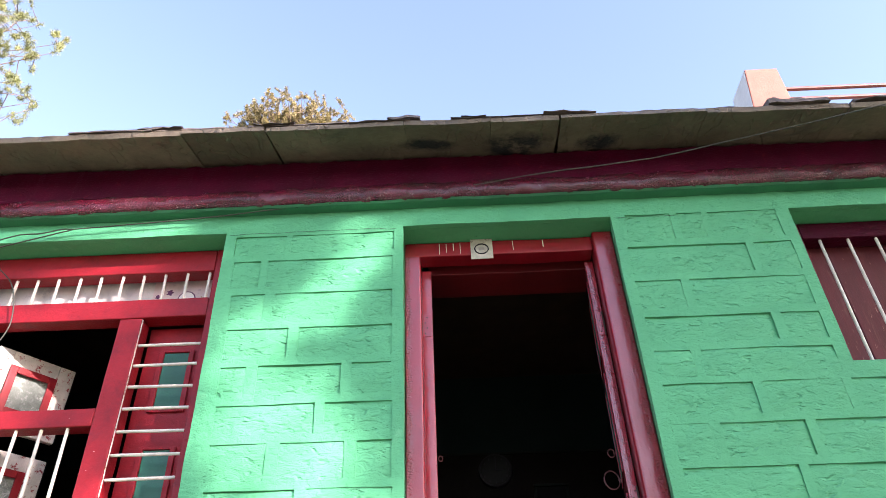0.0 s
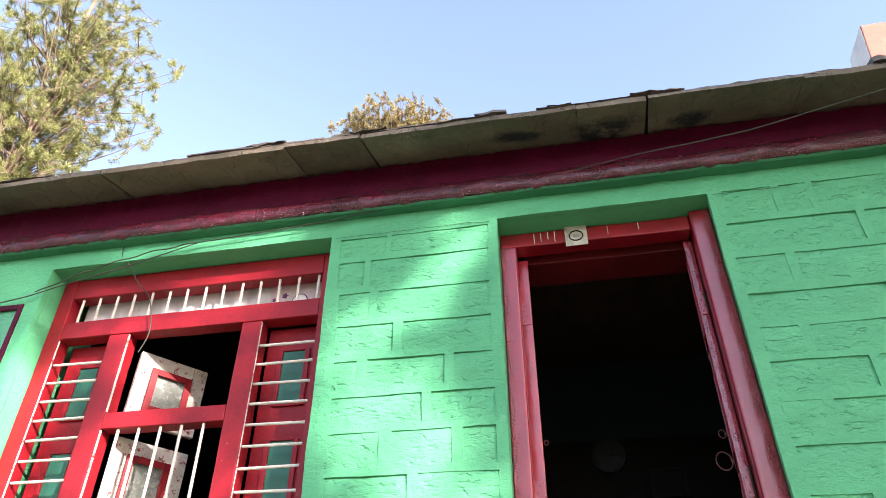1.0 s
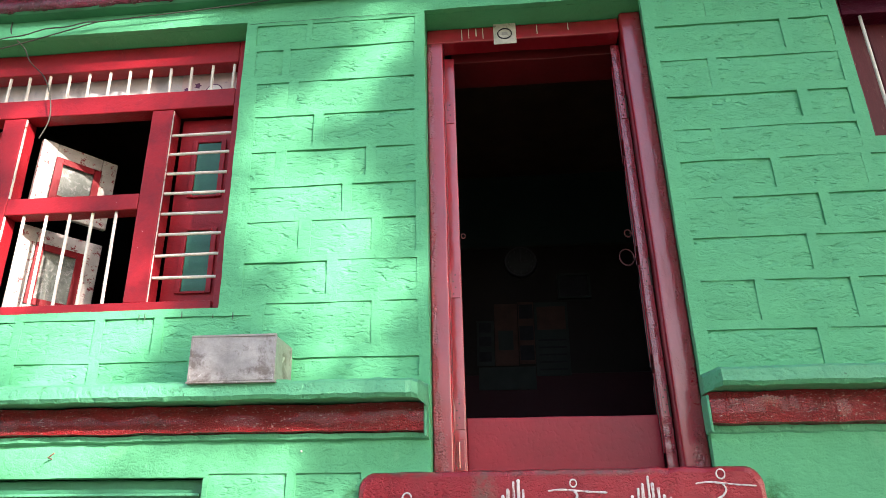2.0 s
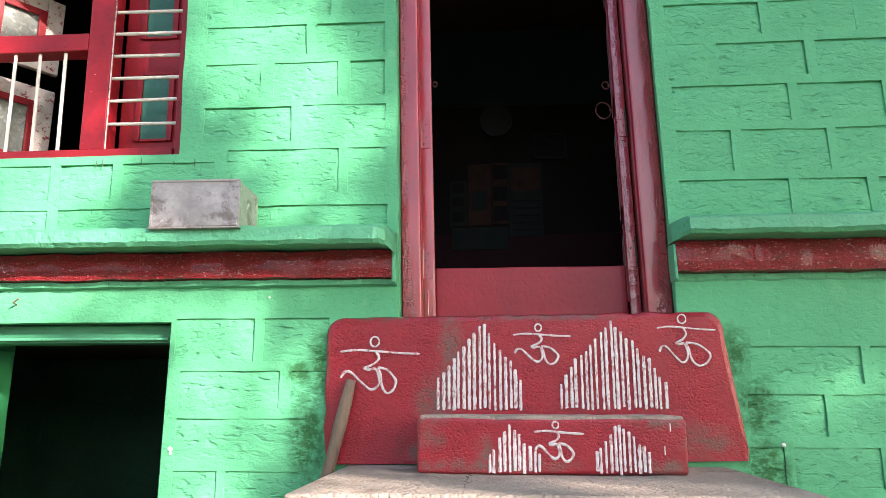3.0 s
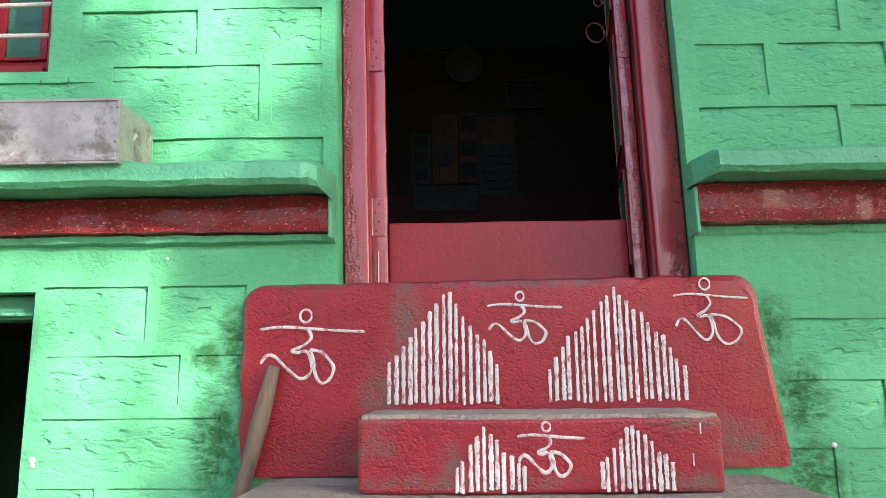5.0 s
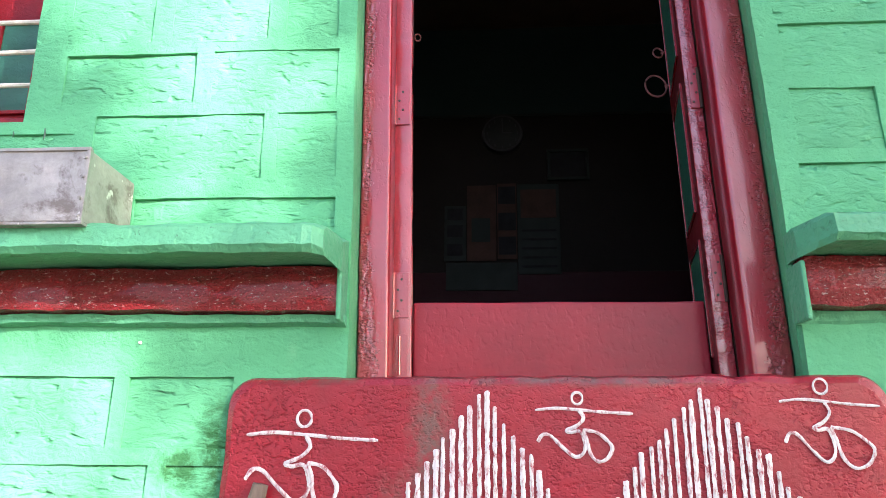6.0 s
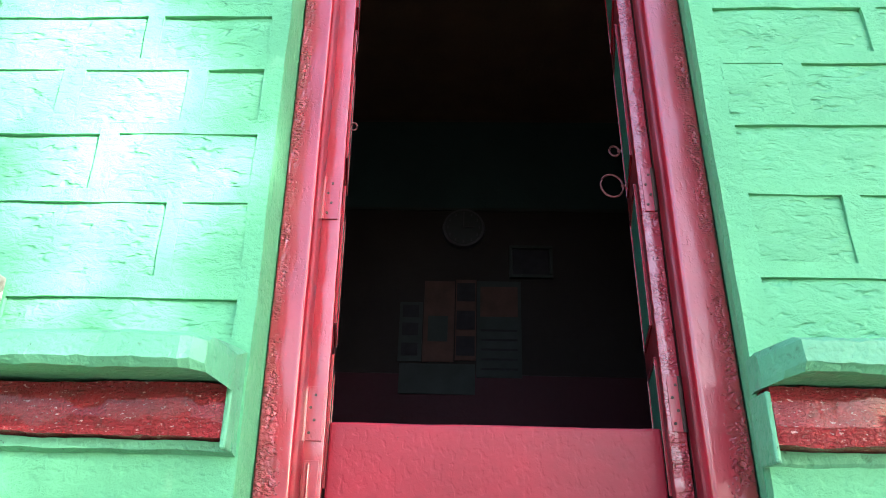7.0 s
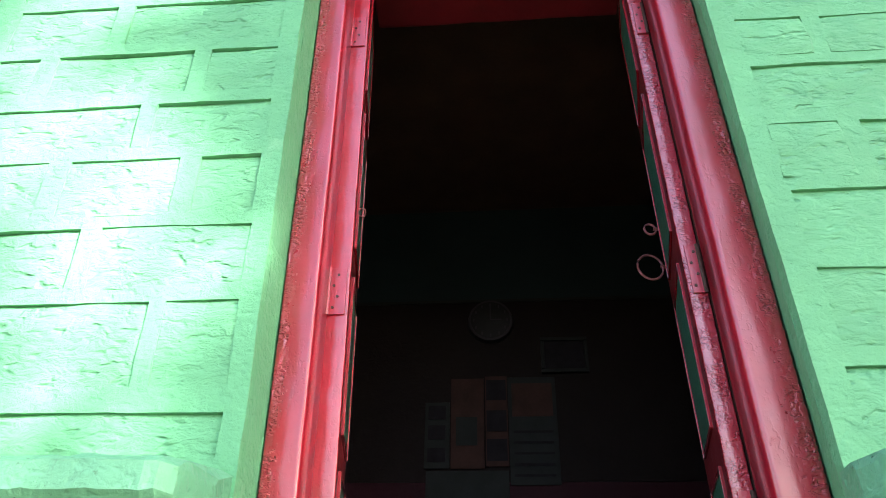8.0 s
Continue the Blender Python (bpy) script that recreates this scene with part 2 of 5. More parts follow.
mat_slate = material("slate", (0.21, 0.175, 0.13), 0.75, vary=0.3, scale=3, bump=0.006, bump_scale=30, coarse=0.01, coarse_scale=6,
                     stain=(0.06, 0.055, 0.045), stain_amount=0.2, stain_scale=3.2, stain_edge=0.16, per_object=0.3, dents=(0.006, 14, 0.54, 0.6, (1, 0.5, 1)),
                     grime=((0.10, 4.15, 0.24, 0.045), (0.52, 4.15, 0.16, 0.03), (-0.35, 4.15, 0.2, 0.02)), grime_colour=(0.016, 0.019, 0.024), grime_scale=7)
mat_slate_top = material("weathered_slate_top", (0.16, 0.13, 0.11), 0.85, vary=0.35, scale=7, bump=0.008, bump_scale=30, per_object=0.4)
mat_steel = material("galvanised_steel", (0.39, 0.365, 0.34), 0.5, metal=0.45, vary=0.25, scale=9, bump=0.004, bump_scale=12,
                     stain=(0.20, 0.17, 0.15), stain_amount=0.36, stain_scale=7, rough_vary=0.15, chips_glints=((0.64, 0.62, 0.59), 22, 0.655), dents=(0.002, 9, 0.4, 0.7, (1, 1, 1.6)))
# darker copy of the door red, with the doorway's shade in the colour
mat_shaded_red = material("shaded_door_red", (0.15, 0.010, 0.015), 0.45, vary=0.2, scale=5, bump=0.003, bump_scale=20)
mat_drip = material("dark_green_drip", (0.03, 0.11, 0.06), 0.5, vary=0.2, scale=20)
mat_iron = material("painted_iron", (0.25, 0.09, 0.09), 0.4, metal=0.3, vary=0.3, scale=20)
mat_wood = material("weathered_wood", (0.19, 0.14, 0.10), 0.8, vary=0.35, scale=6, bump=0.006, bump_scale=30, stain=(0.13, 0.09, 0.06), stain_amount=0.2, stain_scale=7,
                    stretch=(3, 3, 0.35))
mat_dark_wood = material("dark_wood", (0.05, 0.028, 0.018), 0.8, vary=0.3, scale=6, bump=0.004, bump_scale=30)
mat_shutter_green = material("shutter_green_paint", (0.018, 0.13, 0.085), 0.4, vary=0.15, scale=6, bump=0.002)
mat_leaf_green = material("door_green_paint", (0.05, 0.42, 0.17), 0.4, vary=0.12, scale=4, bump=0.003, bump_scale=20)
# room walls near black: the dimness indoors is put into their colour
mat_shaded_room_red = material("shaded_room_red", (0.022, 0.0025, 0.006), 0.6, vary=0.15, scale=3, bump=0.003, spec=0.15)
mat_shaded_room_mid = material("shaded_room_mid", (0.0085, 0.0065, 0.0055), 0.7, vary=0.25, scale=3, bump=0.003, spec=0.15)
mat_shaded_room_green = material("shaded_room_green", (0.011, 0.028, 0.029), 0.7, vary=0.15, scale=3, bump=0.003, spec=0.15)
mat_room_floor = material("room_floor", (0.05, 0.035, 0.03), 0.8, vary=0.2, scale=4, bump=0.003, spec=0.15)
mat_paper = material("paper", (0.52, 0.50, 0.42), 0.7, vary=0.2, scale=30, stain=(0.20, 0.17, 0.14), stain_amount=0.15, stain_scale=40)
# posters, sheets and dial far below paper tone: indoor shade is in their colour
mat_shaded_poster = material("shaded_poster", (0.04, 0.02, 0.015), 0.7, vary=0.3, scale=9, spec=0.15)
mat_black = material("black_plastic", (0.015, 0.015, 0.02), 0.75, vary=0.2)
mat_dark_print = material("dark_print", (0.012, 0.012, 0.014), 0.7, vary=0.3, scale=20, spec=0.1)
mat_shaded_print = material("shaded_sheet_print", (0.014, 0.020, 0.018), 0.7, vary=0.2, scale=12, spec=0.15)
mat_shaded_dial = material("clock_dial", (0.010, 0.012, 0.012), 0.4, vary=0.05, spec=0.15)
mat_curtain = material("white_curtain", (0.56, 0.56, 0.55), 0.8, vary=0.12, scale=12, stain=(0.42, 0.44, 0.46), stain_amount=0.3, stain_scale=9)
mat_pattern = material("printed_cloth", (0.60, 0.50, 0.50), 0.8, vary=0.12, scale=12, stain=(0.45, 0.36, 0.40), stain_amount=0.15, stain_scale=30)
mat_purple = material("purple_print", (0.13, 0.045, 0.13), 0.8, vary=0.2, scale=30)
mat_ochre = material("ochre_print", (0.42, 0.33, 0.22), 0.8, vary=0.2, scale=30)
mat_post = material("post_plaster", (0.30, 0.115, 0.085), 0.8, vary=0.15, scale=4, bump=0.006, stain=(0.60, 0.45, 0.38), stain_amount=0.0, stain_scale=4)
mat_whitewash = material("whitewash", (0.66, 0.66, 0.66), 0.8, vary=0.12, scale=3, bump=0.005)
mat_rail = material("rust_red_rail", (0.20, 0.06, 0.05), 0.5, vary=0.2, scale=8, bump=0.002)
mat_cable = material("cable_rubber", (0.045, 0.05, 0.038), 0.6, vary=0.3, scale=20)
mat_ground = material("trodden_earth", (0.15, 0.125, 0.09), 0.95, vary=0.25, scale=0.8, bump=0.02, bump_scale=12, coarse=0.05, coarse_scale=2,
                      stain=(0.05, 0.07, 0.02), stain_amount=0.6, stain_scale=0.3)
mat_bark = material("pine_bark", (0.19, 0.14, 0.105), 0.9, vary=0.4, scale=5, bump=0.02, bump_scale=14)
mat_needle = material("pine_needles", (0.22, 0.25, 0.085), 0.6, vary=0.35, scale=1.3)
mat_needle_pale = material("pale_pine_needles", (0.27, 0.235, 0.095), 0.6, vary=0.3, scale=0.9)

# ---- building helpers ----
LEAN_X, LEAN_FROM = 0.022, 1.65      # the upper storey leans a little to the west
rng = random.Random(7)


def root(name, x, y, z, label, category, group="", kind=""):
    ob = new(name)
    ob.empty_display_size = 0.1
    ob.location = (x, y, z)
    return tagged(ob, label, category, group, kind)


def offset_of(ob):
    v = Vector((0, 0, 0))
    while ob:
        v += ob.location
        ob = ob.parent
    return v


def part(name, bm, mat, parent=None, label="", lean=True, smooth=False, recalc=True):
    """Links a bmesh, given in world metres, as one mesh under its thing."""
    o = offset_of(parent)
    if recalc:
        bmesh.ops.recalc_face_normals(bm, faces=bm.faces)
    for v in bm.verts:
        if lean and v.co.z > LEAN_FROM:
            v.co.x -= LEAN_X * (v.co.z - LEAN_FROM)
        v.co -= o
    for f in bm.faces:
        f.smooth = True
    me = bpy.data.meshes.new(name)
    bm.to_mesh(me)
    bm.free()
    if not smooth:
        me.set_sharp_from_angle(angle=radians(10))
    me.materials.append(mat)
    ob = new(name, me)
    ob.parent = parent
    return tagged(ob, label)


def box(x0, x1, y0, y1, z0, z1, bevel=0.004, bm=None, cuts=0, wob=0.0, segments=2):
    own = bm is None
    b = bmesh.new()
    bmesh.ops.create_cube(b, size=1.0)
    for v in b.verts:
        v.co = Vector(((x0 + x1) / 2 + v.co.x * (x1 - x0), (y0 + y1) / 2 + v.co.y * (y1 - y0), (z0 + z1) / 2 + v.co.z * (z1 - z0)))
    if bevel:
        bmesh.ops.bevel(b, geom=b.edges[:], offset=bevel, segments=segments, affect="EDGES", profile=0.5)
    if cuts:
        size = (x1 - x0, y1 - y0, z1 - z0)
        ax = max(range(3), key=lambda i: size[i])
        lo = (x0, y0, z0)[ax]
        for i in range(1, cuts):
            co, no = [0, 0, 0], [0, 0, 0]
            co[ax], no[ax] = lo + size[ax] * i / cuts, 1
            bmesh.ops.bisect_plane(b, geom=b.verts[:] + b.edges[:] + b.faces[:], plane_co=co, plane_no=no)
    if wob:
        for v in b.verts:
            v.co += noise.noise_vector(v.co * 5.0) * wob
    if own:
        return b
    me = bpy.data.meshes.new("t")
    b.to_mesh(me)
    b.free()
    bm.from_mesh(me)
    bpy.data.meshes.remove(me)
    return bm


def tube(points, radii, sides=8, bm=None, caps=True):
    """A round bar, branch or cable along points; radii is one number or one for each point."""
    bm = bm or bmesh.new()
    pts = [Vector(p) for p in points]
    if isinstance(radii, (int, float)):
        radii = [radii] * len(pts)
    rings = []
    for i, p in enumerate(pts):
        d = (pts[min(i + 1, len(pts) - 1)] - pts[max(i - 1, 0)]).normalized()
        a = d.cross(Vector((0, 0, 1)) if abs(d.z) < 0.9 else Vector((1, 0, 0))).normalized()
        c = d.cross(a)
        rings.append([bm.verts.new(p + (a * math.cos(q) + c * math.sin(q)) * radii[i]) for q in (2 * math.pi * k / sides for k in range(sides))])
    for r, s in zip(rings, rings[1:]):
        for k in range(sides):
            bm.faces.new((r[k], r[(k + 1) % sides], s[(k + 1) % sides], s[k]))
    if caps:
        bm.faces.new(rings[0][::-1])
        bm.faces.new(rings[-1])
    return bm


def extrude_x(profile, xs, wob=0.0, freq=6.0, bm=None):
    """A moulding: a closed (y, z) profile swept along the xs, with a hand-made unevenness."""
    bm = bm or bmesh.new()
    rings = []
    for x in xs:
        ring = []
        for y, z in profile:
            v = Vector((x, y, z))
            v += Vector((0, noise.noise(v * freq), noise.noise(v * freq + Vector((9, 3, 1))))) * wob
            v += Vector((0, noise.noise(v * freq * 4.1), noise.noise(v * freq * 4.1 + Vector((2, 8, 1))))) * wob * 0.5
            ring.append(bm.verts.new(v))
        rings.append(ring)
    k = len(profile)
    for r, s in zip(rings, rings[1:]):
        for i in range(k):
            bm.faces.new((r[i], r[(i + 1) % k], s[(i + 1) % k], s[i]))
    bm.faces.new(rings[0][::-1])
    bm.faces.new(rings[-1])
    return bm


def spans(a, b, step):
    n = max(1, round((b - a) / step))
    return [a + (b - a) * i / n for i in range(n + 1)]


def mesh_object(name, verts, faces, mat, parent=None, label="", lean=True):
    o = offset_of(parent)
    vs = []
    for x, y, z in verts:
        if lean and z > LEAN_FROM:
            x -= LEAN_X * (z - LEAN_FROM)
        vs.append((x - o.x, y - o.y, z - o.z))
    me = bpy.data.meshes.new(name)
    me.from_pydata(vs, [], faces)
    me.materials.append(mat)
    ob = new(name, me)
    ob.parent = parent
    return tagged(ob, label)


# ---- ground ----
def ground_height(x, y):
    d = max(0.0, y - 4.2)
    # unseen rise beyond the yard, added to cut low sky light
    far = max(0.0, -y - 7.0)
    return min(60, 0.42 * d + 0.004 * d * d) + min(30, 0.15 * far) + 0.05 * noise.noise(Vector((x * 0.4, y * 0.4, 0))) * min(1, d + far + 0.2)


def make_ground():
    verts, faces = [], []
    ax = sorted(set([-900, -300, -120, -60] + [i * 2.0 for i in range(-20, 21)] + [60, 120, 300, 900]))
    for y in ax:
        for x in ax:
            verts.append((x, y, ground_height(x, y)))
    n = len(ax)
    for j in range(n - 1):
        for i in range(n - 1):
            faces.append((j * n + i, j * n + i + 1, (j + 1) * n + i + 1, (j + 1) * n + i))
    ob = mesh_object("ground", verts, faces, mat_ground, lean=False)
    tagged(ob, "trodden pale earth yard in front of the house", "ground", kind="structure")


make_ground()

# ---- facade: core wall, mortar coat, stones ----
WEST, EAST, TOP = -4.6, 3.4, 4.16
DOOR = (-0.438, 0.576, 1.62, 3.752)
WINDOW = (-3.01, -1.318, 2.280, 3.757)
EAST_WINDOW = (1.432, 2.75, 2.935, 3.757)
STABLE = (-2.25, -1.305, 0.0, 1.61)
WEST_PANEL = (-4.30, -3.105, 2.36, 3.535)
DOOR_CORE = (-0.446, 0.603, 1.62, 3.752)
OPENINGS = (DOOR, WINDOW, EAST_WINDOW, STABLE)


def courses():
    """All stones of the facade: (x0, x1, z0, z1)."""
    out = []

    def rows(table, joint=0.036):
        for i, (zt, zb, spans_) in enumerate(table):
            for a, b in spans_:
                s = LEAN_X * max(0, zt - LEAN_FROM)
                out.append((a + s, b + s, zb + joint, zt))
    # pier between window and door
    rows([(3.725, 3.575, [(-1.31, -1.06), (-1.03, -0.53)]), (3.575, 3.385, [(-1.30, -1.165), (-1.13, -0.53)]),
          (3.385, 3.20, [(-1.279, -1.122), (-1.072, -0.528)]), (3.20, 3.013, [(-1.27, -0.988), (-0.941, -0.523)]),
          (3.013, 2.832, [(-1.264, -1.151), (-1.102, -0.739), (-0.694, -0.519)]), (2.832, 2.663, [(-1.252, -0.834), (-0.794, -0.512)]),
          (2.663, 2.475, [(-1.248, -1.016), (-0.961, -0.70), (-0.65, -0.509)]), (2.475, 2.292, [(-1.241, -0.881), (-0.836, -0.501)]),
          (2.292, 2.075, [(-1.132, -0.685), (-0.648, -0.496)])])
    # under the window
    rows([(2.245, 2.065, [(-4.4, -4.0), (-3.96, -3.36), (-3.32, -2.99), (-2.95, -2.575), (-2.53, -2.22), (-2.18, -1.86), (-1.82, -1.60), (-1.555, -1.183)]),
          (2.060, 1.945, [(-4.3, -3.7), (-3.66, -3.2), (-3.16, -2.93), (-2.89, -2.24), (-2.184, -1.853), (-1.81, -1.43), (-1.39, -1.04), (-1.0, -0.49)])], 0.03)
    # east of the door
    rows([(3.755, 3.565, [(0.60, 0.815), (0.85, 0.965), (0.995, 1.32)]), (3.565, 3.37, [(0.581, 1.13), (1.165, 1.34)]),
          (3.37, 3.18, [(0.586, 0.788), (0.827, 1.34)]), (3.18, 3.012, [(0.59, 1.138), (1.181, 1.343)]),
          (3.012, 2.858, [(0.60, 0.753), (0.796, 1.346)]), (2.858, 2.685, [(0.605, 0.973), (1.009, 1.33), (1.37, 1.9), (1.94, 2.3), (2.34, 2.9)]),
          (2.685, 2.508, [(0.611, 0.751), (0.797, 1.13), (1.17, 1.6), (1.64, 2.05), (2.09, 2.7)]),
          (2.508, 2.325, [(0.615, 1.05), (1.085, 1.397), (1.44, 1.8), (1.84, 2.4), (2.44, 2.9)]),
          (2.325, 2.128, [(0.62, 0.821), (0.86, 1.174), (1.206, 1.65), (1.69, 2.1), (2.14, 2.8)]),
          (2.128, 1.945, [(0.617, 1.017), (1.055, 1.298), (1.34, 1.8), (1.84, 2.4), (2.44, 2.9)])])
    # ground storey, west of the steps
    rows([(1.622, 1.425, [(-1.285, -0.981), (-0.946, -0.70)]), (1.425, 1.255, [(-1.258, -0.876), (-0.835, -0.70)]),
          (1.255, 1.068, [(-1.258, -0.756)]), (1.068, 0.875, [(-1.259, -1.094), (-1.063, -0.77)]),
          (0.875, 0.70, [(-1.268, -0.90), (-0.86, -0.62)]), (0.70, 0.52, [(-1.259, -1.066), (-1.036, -0.64)]),
          (0.52, 0.34, [(-1.26, -0.93), (-0.89, -0.64)]), (0.34, 0.12, [(-1.26, -1.08), (-1.04, -0.64)])])
    # ground storey, east of the steps
    rows([(1.508, 1.34, [(0.82, 1.201), (1.234, 1.62), (1.66, 2.1), (2.14, 2.7)]), (1.34, 1.16, [(0.80, 1.059), (1.086, 1.45), (1.49, 2.0), (2.04, 2.5)]),
          (1.16, 0.99, [(0.79, 0.905), (0.938, 1.227), (1.262, 1.7), (1.74, 2.3)]), (0.99, 0.79, [(0.74, 1.055), (1.09, 1.38), (1.42, 1.9), (1.94, 2.5)]),
          (0.79, 0.60, [(0.74, 1.06), (1.094, 1.55), (1.59, 2.1)]), (0.60, 0.42, [(0.74, 1.2), (1.24, 1.6), (1.64, 2.3)]), (0.42, 0.15, [(0.74, 1.0), (1.04, 1.5), (1.54, 2.0)])])
    return out


STONES = courses()


def inside(x, z, r):
    return r[0] < x < r[1] and r[2] < z < r[3]


def slab(name, xs, zs, solid, y0, y1, mat, parent=None, label="", wob=0.0):
    """A wall of thickness y0..y1 over the grid xs, zs where solid(x, z); faces only where it meets air."""
    index, verts, faces = {}, [], []

    def vert(i, k, side):
        key = (i, k, side)
        if key not in index:
            x, z = xs[i], zs[k]
            p = Vector((x * 4.0, z * 4.0, 0.3))
            d = noise.noise_vector(p) * wob + noise.noise_vector(p * 4.3) * wob * 0.6
            index[key] = len(verts)
            verts.append((x + d.x * 0.7, (y0 + d.y * 0.6) if side == 0 else y1, z + d.z * 0.7))
        return index[key]
    ok = [[solid((xs[i] + xs[i + 1]) / 2, (zs[k] + zs[k + 1]) / 2) for k in range(len(zs) - 1)] for i in range(len(xs) - 1)]

    def is_on(i, k):
        return 0 <= i < len(xs) - 1 and 0 <= k < len(zs) - 1 and ok[i][k]
    for i in range(len(xs) - 1):
        for k in range(len(zs) - 1):
            if not ok[i][k]:
                continue
            a, b, c, d = ((i, k), (i + 1, k), (i + 1, k + 1), (i, k + 1))
            faces.append([vert(*p, 0) for p in (a, b, c, d)])
            faces.append([vert(*p, 1) for p in (d, c, b, a)])
            for p, q, di, dk in ((a, b, 0, -1), (b, c, 1, 0), (c, d, 0, 1), (d, a, -1, 0)):
                if not is_on(i + di, k + dk):
                    faces.append([vert(*q, 0), vert(*p, 0), vert(*p, 1), vert(*q, 1)])
    return mesh_object(name, verts, faces, mat, parent, label)


def make_facade():
    cx = sorted(set([WEST, EAST] + [v for o in (DOOR_CORE, *OPENINGS, WEST_PANEL) for v in o[:2]]))
    cz = sorted(set([0.0, TOP] + [v for o in (*OPENINGS, WEST_PANEL) for v in o[2:]]))
    core = slab("wall_front", cx, cz, lambda x, z: not any(inside(x, z, o) for o in (DOOR_CORE, *OPENINGS)), 0.032, 0.48, mat_mortar)
    tagged(core, "mint green painted stone front wall with raised mortar joints", "wall", kind="structure")
    bx = set(spans(WEST, EAST, 0.06) + [v for o in (*OPENINGS, WEST_PANEL) for v in o[:2]])
    bz = set(spans(0.0, TOP, 0.06) + [v for o in (*OPENINGS, WEST_PANEL) for v in o[2:]])
    for a, b, c, d in STONES:
        bx |= {a, b}
        bz |= {c, d}

    def thin(vals, gap):
        keep = []
        for v in sorted(vals):
            if not keep or v - keep[-1] > gap:
                keep.append(v)
        return keep
    holes = (*OPENINGS, WEST_PANEL, *STONES)
    slab("mortar_coat", thin(bx, 1e-4), thin(bz, 1e-4), lambda x, z: not any(inside(x, z, o) for o in holes), 0.0, 0.030, mat_mortar, core, wob=0.005)
    return core


facade = make_facade()


def make_stone(a, b, c, d, i):
    """One rough-faced stone, set a little behind the mortar."""
    nx = max(4, min(7, round((b - a) / 0.06)))
    us = [q / (nx - 2) * 0.955 for q in range(nx - 1)] + [0.975, 1.0]
    ws = [0.0, 0.40, 0.80, 0.92, 1.0]
    nz = 4
    verts, faces = [], []
    head, side, lift = 0.005 + 0.008 * rng.random(), 0.003 + 0.007 * rng.random(), rng.uniform(-0.001, 0.004)
    for k in range(nz + 1):
        for j in range(nx + 1):
            u, w = us[j], ws[k]
            x, z = a - 0.006 + (b - a + 0.010) * u, c - 0.006 + (d - c + 0.010) * w
            worn = 0.75 + 0.9 * noise.noise(Vector((x * 9, z * 9, i * 1.7)))
            y = 0.002 + lift + worn * (head if k == nz else head * 0.3 if k == nz - 1 else 0) + worn * (side if j == nx else side * 0.3 if j == nx - 1 else 0) + 0.0055 * noise.noise(Vector((x * 16, z * 16, i * 3.1)))
            verts.append((x, y, z))
    m = nx + 1
    for k in range(nz):
        for j in range(nx):
            faces.append((k * m + j, k * m + j + 1, (k + 1) * m + j + 1, (k + 1) * m + j))
    base = len(verts)
    ring = [j for j in range(m)] + [k * m + nx for k in range(1, nz + 1)] + [nz * m + j for j in range(nx - 1, -1, -1)] + [k * m for k in range(nz - 1, 0, -1)]
    cnt = len(ring)
    verts.extend([verts[r] for r in ring])
    verts.extend([(verts[r][0], 0.031, verts[r][2]) for r in ring])
    for q in range(cnt):
        p = (q + 1) % cnt
        faces.append((base + q, base + cnt + q, base + cnt + p, base + p))
    ob = mesh_object("stone", verts, faces, mat_stone, facade)
    for f in ob.data.polygons:
        f.use_smooth = f.index < nx * nz


# ---- eaves: maroon frieze, slate roof ----
def dipped(bm):
    """The eaves sink a little towards the east."""
    for v in bm.verts:
        v.co.z -= 0.004 + 0.012 * v.co.x
    return bm


